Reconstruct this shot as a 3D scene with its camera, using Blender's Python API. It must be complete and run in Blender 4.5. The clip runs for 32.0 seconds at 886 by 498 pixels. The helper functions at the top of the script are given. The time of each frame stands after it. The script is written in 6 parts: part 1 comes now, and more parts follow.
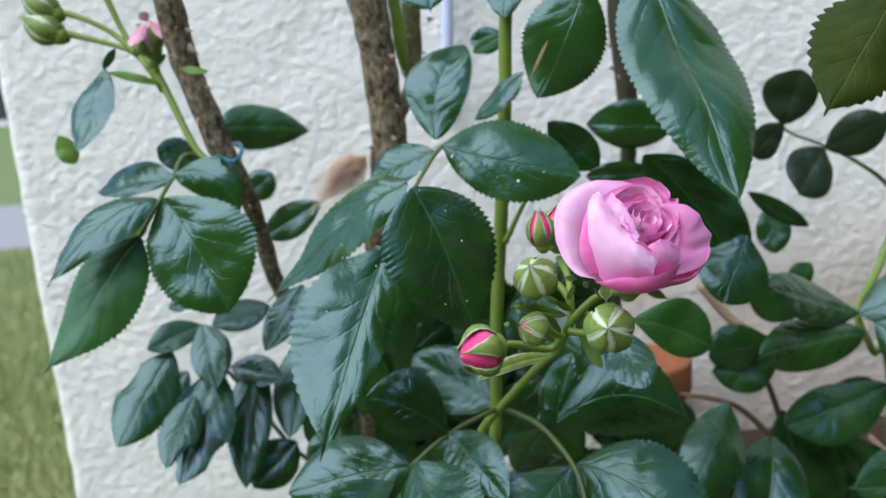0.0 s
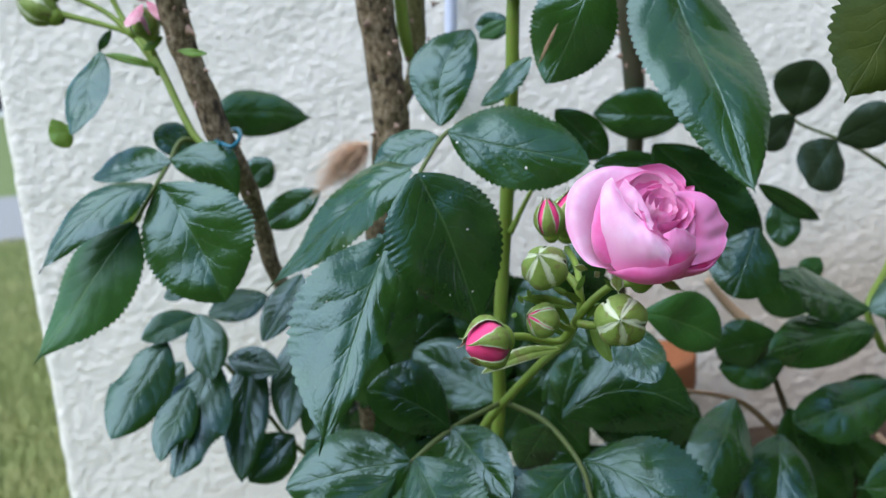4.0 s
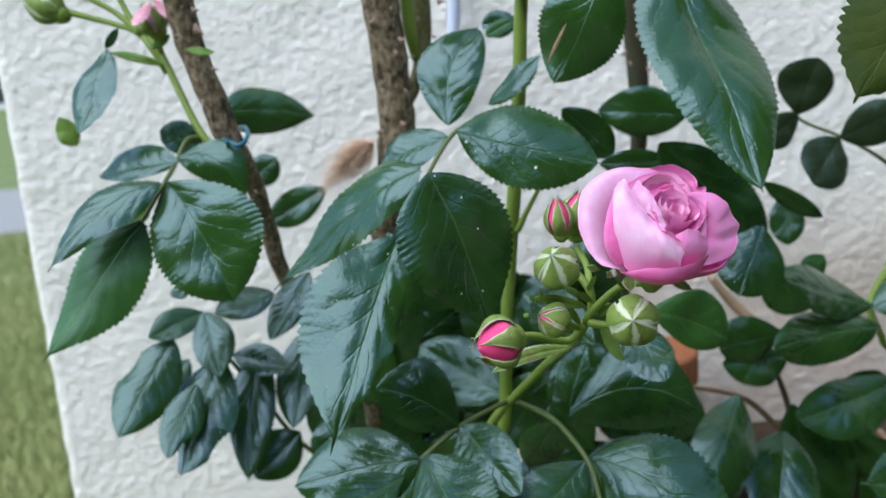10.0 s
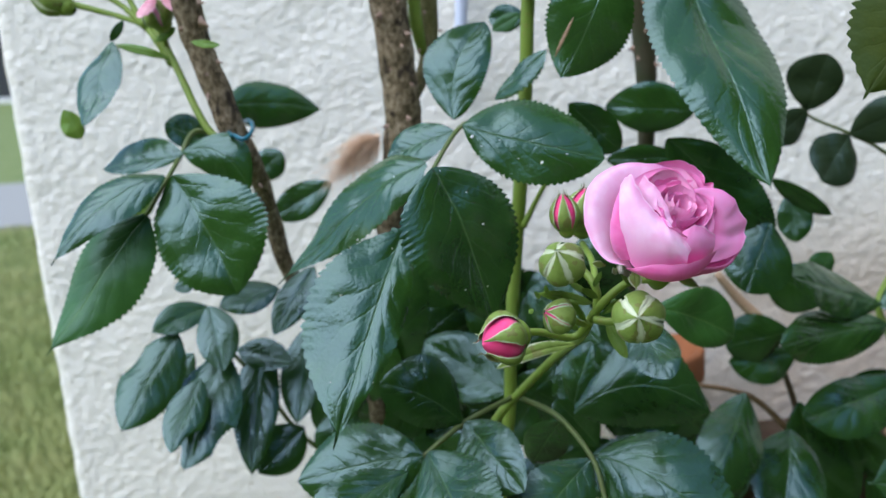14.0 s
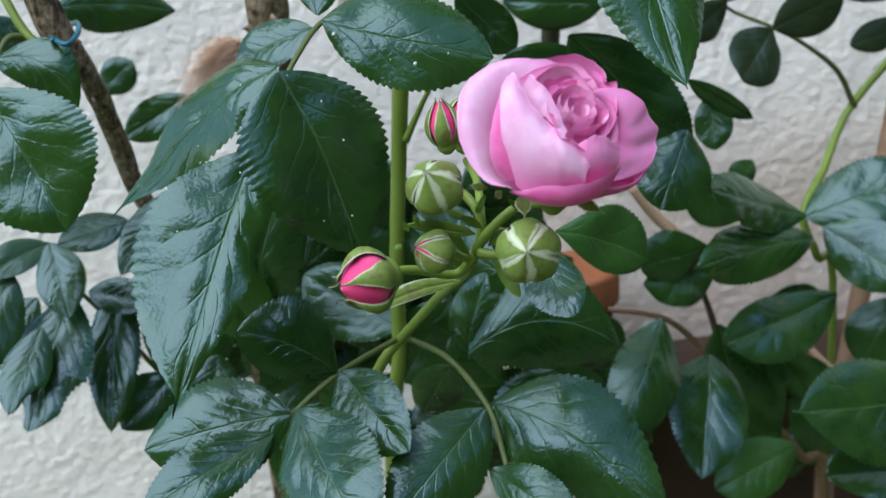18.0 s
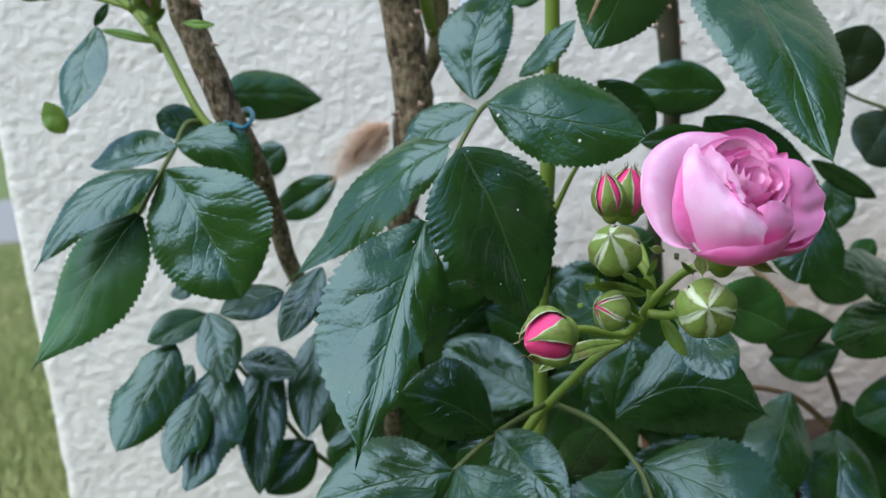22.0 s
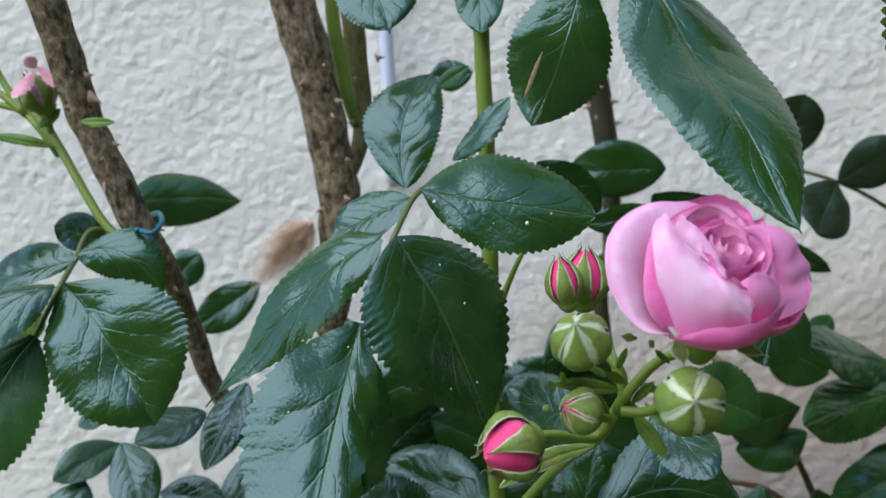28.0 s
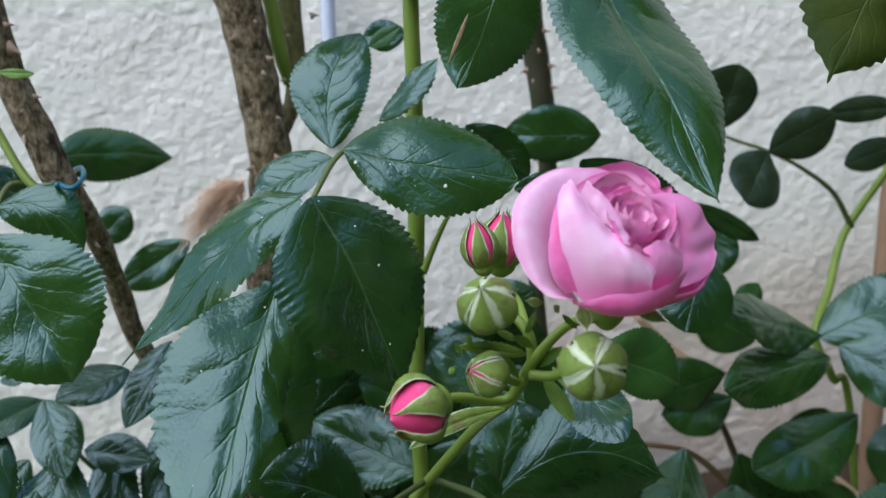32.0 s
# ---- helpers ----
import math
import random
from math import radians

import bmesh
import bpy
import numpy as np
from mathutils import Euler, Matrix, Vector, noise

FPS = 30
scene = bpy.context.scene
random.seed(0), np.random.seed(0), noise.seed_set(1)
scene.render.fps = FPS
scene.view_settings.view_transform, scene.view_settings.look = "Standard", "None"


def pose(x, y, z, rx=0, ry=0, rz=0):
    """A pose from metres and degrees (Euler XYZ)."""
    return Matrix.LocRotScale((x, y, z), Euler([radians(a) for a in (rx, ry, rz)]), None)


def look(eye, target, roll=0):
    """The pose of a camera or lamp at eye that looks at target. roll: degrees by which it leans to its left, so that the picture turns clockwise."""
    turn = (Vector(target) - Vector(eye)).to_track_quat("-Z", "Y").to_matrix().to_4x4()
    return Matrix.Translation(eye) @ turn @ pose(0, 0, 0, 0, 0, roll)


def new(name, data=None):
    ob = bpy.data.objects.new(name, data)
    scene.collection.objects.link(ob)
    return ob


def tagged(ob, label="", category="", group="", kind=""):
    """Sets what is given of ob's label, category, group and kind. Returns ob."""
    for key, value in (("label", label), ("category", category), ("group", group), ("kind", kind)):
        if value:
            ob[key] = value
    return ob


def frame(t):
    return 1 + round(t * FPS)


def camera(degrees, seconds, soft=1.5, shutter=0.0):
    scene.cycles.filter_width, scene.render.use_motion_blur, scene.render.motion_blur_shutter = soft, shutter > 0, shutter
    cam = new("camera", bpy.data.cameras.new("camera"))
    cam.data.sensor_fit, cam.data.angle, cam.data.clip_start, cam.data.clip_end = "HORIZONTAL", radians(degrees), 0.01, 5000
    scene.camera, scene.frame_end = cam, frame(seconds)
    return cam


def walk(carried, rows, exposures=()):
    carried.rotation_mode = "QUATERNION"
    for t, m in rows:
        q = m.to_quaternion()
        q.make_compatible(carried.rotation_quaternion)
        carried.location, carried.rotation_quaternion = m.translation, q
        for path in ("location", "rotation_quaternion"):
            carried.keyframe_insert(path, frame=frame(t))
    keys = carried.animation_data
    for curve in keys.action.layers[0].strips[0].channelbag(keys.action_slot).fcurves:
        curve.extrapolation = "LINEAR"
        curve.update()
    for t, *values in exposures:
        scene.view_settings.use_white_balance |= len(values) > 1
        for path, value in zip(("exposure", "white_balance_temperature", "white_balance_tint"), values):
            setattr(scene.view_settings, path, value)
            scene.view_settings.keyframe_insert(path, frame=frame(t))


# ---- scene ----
cam = camera(46.9, 32.0)
PATH = [
    (0, (0.03, -0.076, 1.044), (0.024, 1.884, 0.645), -5.8),
    (0.5, (0.028, -0.073, 1.044), (0.021, 1.886, 0.644), -5.8),
    (1, (0.033, -0.072, 1.042), (0.026, 1.887, 0.642), -5.8),
    (1.5, (0.031, -0.069, 1.039), (0.026, 1.891, 0.641), -5.7),
    (2, (0.03, -0.068, 1.037), (0.023, 1.892, 0.636), -5.7),
    (2.5, (0.026, -0.067, 1.038), (0.022, 1.893, 0.636), -5.6),
    (3, (0.026, -0.063, 1.04), (0.025, 1.895, 0.633), -5.3),
    (3.5, (0.027, -0.061, 1.038), (0.025, 1.897, 0.631), -5.3),
    (5.5, (0.024, -0.067, 1.042), (0.024, 1.89, 0.627), -4.9),
    (6, (0.025, -0.068, 1.043), (0.026, 1.888, 0.628), -5.0),
    (6.5, (0.024, -0.069, 1.043), (0.025, 1.888, 0.628), -5.0),
    (7, (0.024, -0.068, 1.042), (0.027, 1.889, 0.628), -5.1),
    (7.5, (0.022, -0.066, 1.044), (0.025, 1.89, 0.627), -5.2),
    (8, (0.025, -0.065, 1.042), (0.03, 1.891, 0.625), -5.2),
    (8.5, (0.022, -0.066, 1.042), (0.026, 1.89, 0.625), -5.2),
    (9, (0.02, -0.066, 1.045), (0.025, 1.89, 0.628), -5.3),
    (9.5, (0.022, -0.062, 1.041), (0.029, 1.893, 0.621), -5.2),
    (10, (0.02, -0.063, 1.042), (0.027, 1.892, 0.62), -5.2),
    (10.5, (0.02, -0.061, 1.041), (0.025, 1.893, 0.617), -5.2),
    (11, (0.021, -0.062, 1.04), (0.023, 1.892, 0.616), -5.2),
    (11.5, (0.02, -0.063, 1.04), (0.021, 1.892, 0.616), -5.2),
    (12, (0.019, -0.062, 1.039), (0.018, 1.893, 0.614), -5.3),
    (12.5, (0.017, -0.062, 1.039), (0.013, 1.892, 0.614), -5.1),
    (13, (0.019, -0.061, 1.041), (0.013, 1.893, 0.613), -5.1),
    (13.5, (0.021, -0.059, 1.041), (0.014, 1.894, 0.612), -5.0),
    (15.5, (0.017, -0.065, 1.041), (0.01, 1.888, 0.613), -4.9),
    (16, (0.012, -0.058, 1.04), (0.007, 1.895, 0.61), -4.9),
    (16.5, (0.022, -0.037, 1.045), (0.022, 1.916, 0.614), -5.0),
    (17, (0.017, 0.007, 1.047), (0.079, 1.956, 0.603), -5.6),
    (17.5, (0.015, 0.018, 1.041), (0.112, 1.959, 0.568), -5.1),
    (18, (0.045, 0.013, 1.025), (0.169, 1.915, 0.421), -5.7),
    (18.5, (0.041, -0.02, 1.045), (0.188, 1.89, 0.469), -7.3),
    (19, (0.017, -0.034, 1.063), (0.167, 1.899, 0.573), -7.9),
    (19.5, (0.003, -0.04, 1.049), (0.125, 1.901, 0.581), -7.5),
    (20, (-0.003, -0.051, 1.058), (0.077, 1.896, 0.608), -7.6),
    (20.5, (-0.002, -0.053, 1.046), (0.053, 1.899, 0.613), -7.6),
    (21, (-0.008, -0.064, 1.023), (0.024, 1.891, 0.599), -6.9),
    (21.5, (-0.012, -0.056, 1.024), (0.002, 1.899, 0.605), -6.4),
    (22, (0.006, -0.014, 1.026), (0.014, 1.942, 0.609), -6.3),
    (22.5, (0.026, 0.031, 1.017), (0.042, 1.988, 0.605), -6.4),
    (23, (0.039, 0.031, 0.996), (0.074, 1.997, 0.629), -7.1),
    (23.5, (0.028, 0.034, 0.996), (0.079, 2.005, 0.66), -6.9),
    (24, (0.017, 0.037, 1.003), (0.078, 2.009, 0.68), -6.8),
    (24.5, (0.019, 0.042, 1.005), (0.084, 2.017, 0.694), -6.5),
    (25, (0.023, 0.045, 1.007), (0.097, 2.02, 0.697), -6.3),
    (25.5, (0.023, 0.046, 1.003), (0.114, 2.021, 0.7), -5.9),
    (27.5, (0.0, 0.029, 1.008), (0.158, 2.009, 0.773), -9.0),
    (28, (0.004, 0.03, 1.016), (0.175, 2.008, 0.781), -9.0),
    (28.5, (0.017, 0.023, 1.018), (0.207, 1.998, 0.769), -8.9),
    (29, (0.02, 0.027, 1.008), (0.228, 1.994, 0.712), -8.6),
    (29.5, (0.022, 0.028, 1.01), (0.245, 1.991, 0.697), -8.3),
    (30, (0.02, 0.028, 1.011), (0.253, 1.989, 0.695), -7.9),
    (30.5, (0.02, 0.028, 1.012), (0.259, 1.988, 0.695), -7.9),
    (31, (0.021, 0.029, 1.012), (0.268, 1.987, 0.691), -7.7),
    (31.5, (0.02, 0.027, 1.015), (0.264, 1.986, 0.693), -7.6),
    (32, (0.018, 0.029, 1.014), (0.259, 1.988, 0.694), -7.6),
]
EXPOSURES = [(0, 1.70, 6900, 8), (16, 1.70, 6900, 8), (17.2, 1.55, 6900, 8), (18, 1.6, 6900, 8), (19, 1.45, 6900, 8), (21, 1.62, 6950, 8), (23, 1.53, 7050, 8), (32, 1.47, 7000, 8)]
walk(cam, [(t, look(eye, target, roll)) for t, eye, target, roll in PATH], EXPOSURES)
cam.data.dof.use_dof, cam.data.dof.focus_distance, cam.data.dof.aperture_fstop = True, 0.36, 15.0

# ---- light ----
world = bpy.data.worlds.new("sky")
scene.world = world
world.use_nodes = True
wn = world.node_tree
sky = wn.nodes.new("ShaderNodeTexSky")
sky.sky_type, sky.sun_disc = "NISHITA", False
sky.sun_elevation, sky.sun_rotation = radians(55), radians(205)
sky.air_density, sky.dust_density, sky.ozone_density = 1.1, 0.1, 3.0
wn.nodes["Background"].inputs["Strength"].default_value = 0.105
wn.links.new(sky.outputs["Color"], wn.nodes["Background"].inputs["Color"])
sun = new("sun", bpy.data.lights.new("sun", "SUN"))
sun.data.energy, sun.data.angle, sun.data.color = 1.5, radians(72), (0.94, 0.95, 1.0)
sun.matrix_world = look((-0.8, -0.8, 1.5), (0, 0, 0))


# ---- materials ----
def shader(name, base, rough=0.5, spec=0.5, metal=0.0):
    m = bpy.data.materials.new(name)
    m.use_nodes = True
    b = m.node_tree.nodes["Principled BSDF"]
    b.inputs["Base Color"].default_value = (*base, 1)
    b.inputs["Roughness"].default_value = rough
    b.inputs["Specular IOR Level"].default_value = spec
    b.inputs["Metallic"].default_value = metal
    return m, m.node_tree, b


def put(tree, kind, **values):
    n = tree.nodes.new(kind)
    for key, v in values.items():
        n.inputs[key].default_value = v
    return n


def calc(tree, op, a, b=None, c=None):
    n = tree.nodes.new("ShaderNodeMath")
    n.operation = op
    for i, v in enumerate((a, b, c)):
        if v is None:
            continue
        if isinstance(v, (int, float)):
            n.inputs[i].default_value = v
        else:
            tree.links.new(v, n.inputs[i])
    return n.outputs[0]


def blend(tree, fac, a, b, mode="MIX"):
    n = tree.nodes.new("ShaderNodeMix")
    n.data_type, n.blend_type = "RGBA", mode
    for i, v in ((0, fac), (6, a), (7, b)):
        if isinstance(v, (int, float)):
            n.inputs[i].default_value = v
        elif isinstance(v, tuple):
            n.inputs[i].default_value = (*v, 1)
        else:
            tree.links.new(v, n.inputs[i])
    return n.outputs[2]


def ramp(tree, fac, *stops):
    n = tree.nodes.new("ShaderNodeValToRGB")
    while len(n.color_ramp.elements) < len(stops):
        n.color_ramp.elements.new(0.5)
    for e, (p, c) in zip(n.color_ramp.elements, stops):
        e.position, e.color = p, (*c, 1)
    tree.links.new(fac, n.inputs[0])
    return n.outputs[0]


def grain(tree, scale, detail=4.0, rough=0.55, space="Object"):
    n = put(tree, "ShaderNodeTexNoise", Scale=scale, Detail=detail, Roughness=rough)
    c = tree.nodes.new("ShaderNodeTexCoord")
    tree.links.new(c.outputs[space], n.inputs["Vector"])
    return n.outputs["Fac"]


def relief(tree, bsdf, height, strength, distance):
    n = put(tree, "ShaderNodeBump", Strength=strength, Distance=distance)
    tree.links.new(height, n.inputs["Height"])
    tree.links.new(n.outputs[0], bsdf.inputs["Normal"])


def leaf_material(name, dark, light, vein, rough, blotch=(0.05, 0.09, 0.02)):
    """Leaf skin: the unwrapped blade carries the midrib, the side veins and the fine net between them."""
    m, t, b = shader(name, dark, rough, 0.82 if rough < 0.36 else 0.4 if rough < 0.55 else 0.15)
    # Blue of the reflected sky is put into the sheen's tint.
    b.inputs["Specular Tint"].default_value = (0.58, 0.82, 1.0, 1)
    uv = t.nodes.new("ShaderNodeUVMap")
    sep = t.nodes.new("ShaderNodeSeparateXYZ")
    t.links.new(uv.outputs[0], sep.inputs[0])
    side = calc(t, "ABSOLUTE", calc(t, "MULTIPLY_ADD", sep.outputs[0], 2.0, -1.0))
    along = sep.outputs[1]
    mid = calc(t, "SUBTRACT", 1.0, calc(t, "SMOOTH_MIN", calc(t, "MULTIPLY", side, 34.0), 1.0, 0.3))
    phase = calc(t, "MULTIPLY", calc(t, "SUBTRACT", along, calc(t, "MULTIPLY", calc(t, "POWER", side, 0.8), 0.3)), 7.0)
    phase = calc(t, "ADD", phase, calc(t, "MULTIPLY", calc(t, "LESS_THAN", sep.outputs[0], 0.5), 0.35))
    phase = calc(t, "ADD", phase, calc(t, "MULTIPLY_ADD", grain(t, 110.0, 2.0), 0.5, -0.25))
    ray = calc(t, "ABSOLUTE", calc(t, "SUBTRACT", calc(t, "FRACT", phase), 0.5))
    branch = calc(t, "MULTIPLY", calc(t, "MAXIMUM", calc(t, "SUBTRACT", 1.0, calc(t, "MULTIPLY", ray, 11.0)), 0.0), calc(t, "SUBTRACT", 1.05, side))
    patch = grain(t, 55.0, 3.0)
    fine = grain(t, 1100.0, 3.0)
    info = t.nodes.new("ShaderNodeObjectInfo")
    oc = t.nodes.new("ShaderNodeTexCoord")

    def net(scale, gain):
        n = t.nodes.new("ShaderNodeTexVoronoi")
        n.feature = "DISTANCE_TO_EDGE"
        n.inputs["Scale"].default_value = scale
        t.links.new(oc.outputs["Object"], n.inputs["Vector"])
        return calc(t, "MINIMUM", calc(t, "MULTIPLY", n.outputs["Distance"], gain), 1.0)

    cell, wide = net(420.0, 3.0), net(190.0, 4.0)
    col = blend(t, calc(t, "MULTIPLY_ADD", patch, 1.6, -0.4), dark, light)
    col = blend(t, calc(t, "MULTIPLY", calc(t, "POWER", info.outputs["Random"], 2.0), 0.6), col, light)
    spots = calc(t, "MULTIPLY", calc(t, "GREATER_THAN", grain(t, 260.0, 2.0), 0.72), 0.5)
    col = blend(t, spots, col, blotch)
    col = blend(t, calc(t, "MULTIPLY", branch, 0.10), col, vein)
    col = blend(t, calc(t, "MULTIPLY", mid, 0.45), col, vein)
    col = blend(t, calc(t, "MULTIPLY", calc(t, "SUBTRACT", 1.0, cell), 0.2), col, dark)
    t.links.new(col, b.inputs["Base Color"])
    rg = calc(t, "ADD", rough - 0.07, calc(t, "MULTIPLY", grain(t, 120.0, 4.0), 0.14))
    t.links.new(rg, b.inputs["Roughness"])
    h = calc(t, "MULTIPLY_ADD", fine, 0.12, calc(t, "MULTIPLY", grain(t, 240.0, 2.0), 0.35))
    h = calc(t, "SUBTRACT", h, calc(t, "ADD", mid, calc(t, "MULTIPLY", branch, 0.5)))
    h = calc(t, "ADD", h, calc(t, "MULTIPLY_ADD", cell, 0.14, calc(t, "MULTIPLY", wide, 0.13)))
    relief(t, b, h, 0.38, 0.0008)
    return m


LEAF = leaf_material("rose_leaf", (0.009, 0.032, 0.006), (0.026, 0.078, 0.010), (0.09, 0.17, 0.06), 0.22)
LEAF_YOUNG = leaf_material("young_rose_leaf", (0.02, 0.068, 0.013), (0.042, 0.125, 0.021), (0.18, 0.3, 0.09), 0.38)
LEAF_TENDER = leaf_material("tender_leaf", (0.09, 0.18, 0.022), (0.17, 0.27, 0.045), (0.25, 0.36, 0.12), 0.42)
LEAF_OLD = leaf_material("old_rose_leaf", (0.018, 0.036, 0.004), (0.055, 0.072, 0.008), (0.11, 0.12, 0.04), 0.6, (0.09, 0.045, 0.02))

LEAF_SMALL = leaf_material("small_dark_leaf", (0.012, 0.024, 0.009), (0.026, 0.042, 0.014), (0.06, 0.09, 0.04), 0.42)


def stem_material(name, a, b_, spot, rough=0.5):
    m, t, b = shader(name, a, rough, 0.4)
    col = blend(t, grain(t, 90.0), a, b_)
    col = blend(t, calc(t, "MULTIPLY", calc(t, "GREATER_THAN", grain(t, 420.0, 3.0), 0.6), 0.35), col, spot)
    t.links.new(col, b.inputs["Base Color"])
    relief(t, b, grain(t, 500.0, 4.0), 0.3, 0.0005)
    return m


STEM = stem_material("green_stem", (0.12, 0.2, 0.025), (0.19, 0.28, 0.05), (0.22, 0.18, 0.06))
STALK = stem_material("leaf_stalk", (0.06, 0.1, 0.022), (0.1, 0.135, 0.04), (0.12, 0.08, 0.04))
STEM_RED = stem_material("reddish_twig", (0.03, 0.04, 0.012), (0.08, 0.038, 0.022), (0.03, 0.02, 0.015))
BARK_DARK = stem_material("dark_bark", (0.016, 0.034, 0.008), (0.05, 0.032, 0.018), (0.022, 0.016, 0.01), 0.6)
TAN = stem_material("brown_twig", (0.13, 0.085, 0.04), (0.2, 0.12, 0.07), (0.08, 0.05, 0.03), 0.6)
TWIG = stem_material("pale_twig", (0.33, 0.21, 0.13), (0.42, 0.3, 0.2), (0.2, 0.13, 0.08), 0.7)


def bark_material(name, moss, flakes):
    m, t, b = shader(name, (0.16, 0.11, 0.07), 0.85, 0.2)
    c = t.nodes.new("ShaderNodeTexCoord")
    s = t.nodes.new("ShaderNodeMapping")
    s.inputs["Scale"].default_value = (1, 1, 0.65)
    t.links.new(c.outputs["Object"], s.inputs["Vector"])
    n1 = put(t, "ShaderNodeTexNoise", Scale=330.0, Detail=6.0, Roughness=0.7)
    n2 = put(t, "ShaderNodeTexNoise", Scale=900.0, Detail=4.0)
    n3 = put(t, "ShaderNodeTexNoise", Scale=38.0, Detail=2.0)
    for n in (n1, n2, n3):
        t.links.new(s.outputs[0], n.inputs["Vector"])
    col = ramp(t, n1.outputs["Fac"], (0.36, (0.045, 0.03, 0.022)), (0.5, (0.2, 0.145, 0.10)), (0.64, (0.4, 0.32, 0.24)))
    n4 = put(t, "ShaderNodeTexNoise", Scale=170.0, Detail=3.0)
    s2 = t.nodes.new("ShaderNodeMapping")
    s2.inputs["Scale"].default_value = (1, 1, 0.5)
    t.links.new(c.outputs["Object"], s2.inputs["Vector"])
    t.links.new(s2.outputs[0], n4.inputs["Vector"])
    flake = calc(t, "MINIMUM", calc(t, "MAXIMUM", calc(t, "MULTIPLY_ADD", n4.outputs["Fac"], 12.0, -6.9), 0.0), 0.8)
    col = blend(t, calc(t, "MULTIPLY", n3.outputs["Fac"], moss), col, (0.10, 0.105, 0.03))
    col = blend(t, calc(t, "MULTIPLY", flake, flakes), col, (0.022, 0.015, 0.012))
    t.links.new(col, b.inputs["Base Color"])
    relief(t, b, calc(t, "ADD", n1.outputs["Fac"], calc(t, "MULTIPLY", n2.outputs["Fac"], 0.4)), 0.8, 0.0025)
    return m


BARK = bark_material("woody_bark", 0.35, 1.0)
BARK_GREEN = bark_material("greenish_bark", 1.3, 0.5)
THORN = stem_material("thorn", (0.3, 0.21, 0.16), (0.2, 0.12, 0.09), (0.2, 0.1, 0.06))


def stucco_material():
    m, t, b = shader("white_stucco", (0.8, 0.79, 0.76), 0.9, 0.2)
    col = blend(t, calc(t, "MULTIPLY", grain(t, 5.0, 5.0), 0.5), (0.83, 0.81, 0.77), (0.74, 0.72, 0.68))
    col = blend(t, calc(t, "MULTIPLY", grain(t, 70.0, 3.0), 0.25), col, (0.68, 0.66, 0.62))
    c = t.nodes.new("ShaderNodeTexCoord")
    sep = t.nodes.new("ShaderNodeSeparateXYZ")
    t.links.new(c.outputs["Object"], sep.inputs[0])
    # Warm light bounced off the terracotta, painted low on the wall's right side.
    low = calc(t, "MULTIPLY_ADD", sep.outputs[2], -9.0, 8.0)
    beside = calc(t, "MULTIPLY_ADD", sep.outputs[0], 9.0, -1.0)
    bounce_noise = calc(t, "MULTIPLY_ADD", grain(t, 14.0, 5.0), 2.2, -0.25)
    near = calc(t, "MINIMUM", calc(t, "MAXIMUM", low, 0.0), calc(t, "MAXIMUM", beside, 0.0))
    warm_bounce = calc(t, "MULTIPLY", calc(t, "MINIMUM", calc(t, "MAXIMUM", calc(t, "MINIMUM", near, bounce_noise), 0.0), 1.0), 0.65)
    col = blend(t, warm_bounce, col, (0.5, 0.38, 0.28))
    t.links.new(col, b.inputs["Base Color"])
    pit = t.nodes.new("ShaderNodeTexVoronoi")
    pit.inputs["Scale"].default_value = 230.0
    t.links.new(c.outputs["Object"], pit.inputs["Vector"])
    rough = calc(t, "ADD", grain(t, 210.0, 4.0), calc(t, "MULTIPLY", grain(t, 620.0, 3.0), 0.4))
    rough = calc(t, "SUBTRACT", rough, calc(t, "MULTIPLY", pit.outputs["Distance"], 0.35))
    relief(t, b, rough, 0.5, 0.004)
    return m


STUCCO = stucco_material()


def petal_material(name, rim, body, foot):
    m, t, b = shader(name, body, 0.55, 0.25)
    uv = t.nodes.new("ShaderNodeUVMap")
    sep = t.nodes.new("ShaderNodeSeparateXYZ")
    t.links.new(uv.outputs[0], sep.inputs[0])
    col = ramp(t, calc(t, "ADD", sep.outputs[1], calc(t, "MULTIPLY_ADD", grain(t, 60.0, 3.0), 0.2, -0.1)), (0.0, foot), (0.5, body), (0.84, body), (0.975, rim), (1.0, tuple(0.25 + 0.75 * q for q in body)))
    streak = put(t, "ShaderNodeTexNoise", Scale=1.0, Detail=3.0)
    mp = t.nodes.new("ShaderNodeMapping")
    mp.inputs["Scale"].default_value = (30, 2.5, 1)
    t.links.new(uv.outputs[0], mp.inputs["Vector"])
    t.links.new(mp.outputs[0], streak.inputs["Vector"])
    col = blend(t, calc(t, "MULTIPLY", streak.outputs["Fac"], 0.3), col, rim)
    mottle = calc(t, "MINIMUM", calc(t, "MAXIMUM", calc(t, "MULTIPLY_ADD", grain(t, 170.0, 5.0), 2.4, -0.95), 0.0), 0.5)
    col = blend(t, mottle, col, rim)
    t.links.new(col, b.inputs["Base Color"])
    b.inputs["Subsurface Weight"].default_value = 0.08
    b.inputs["Subsurface Radius"].default_value = (0.004, 0.0015, 0.002)
    b.inputs["Subsurface Scale"].default_value = 0.6
    relief(t, b, streak.outputs["Fac"], 0.1, 0.0006)
    thin = t.nodes.new("ShaderNodeBsdfTranslucent")
    t.links.new(col, thin.inputs["Color"])
    both = t.nodes.new("ShaderNodeMixShader")
    both.inputs[0].default_value = 0.08
    t.links.new(b.outputs[0], both.inputs[1])
    t.links.new(thin.outputs[0], both.inputs[2])
    t.links.new(both.outputs[0], t.nodes["Material Output"].inputs["Surface"])
    return m


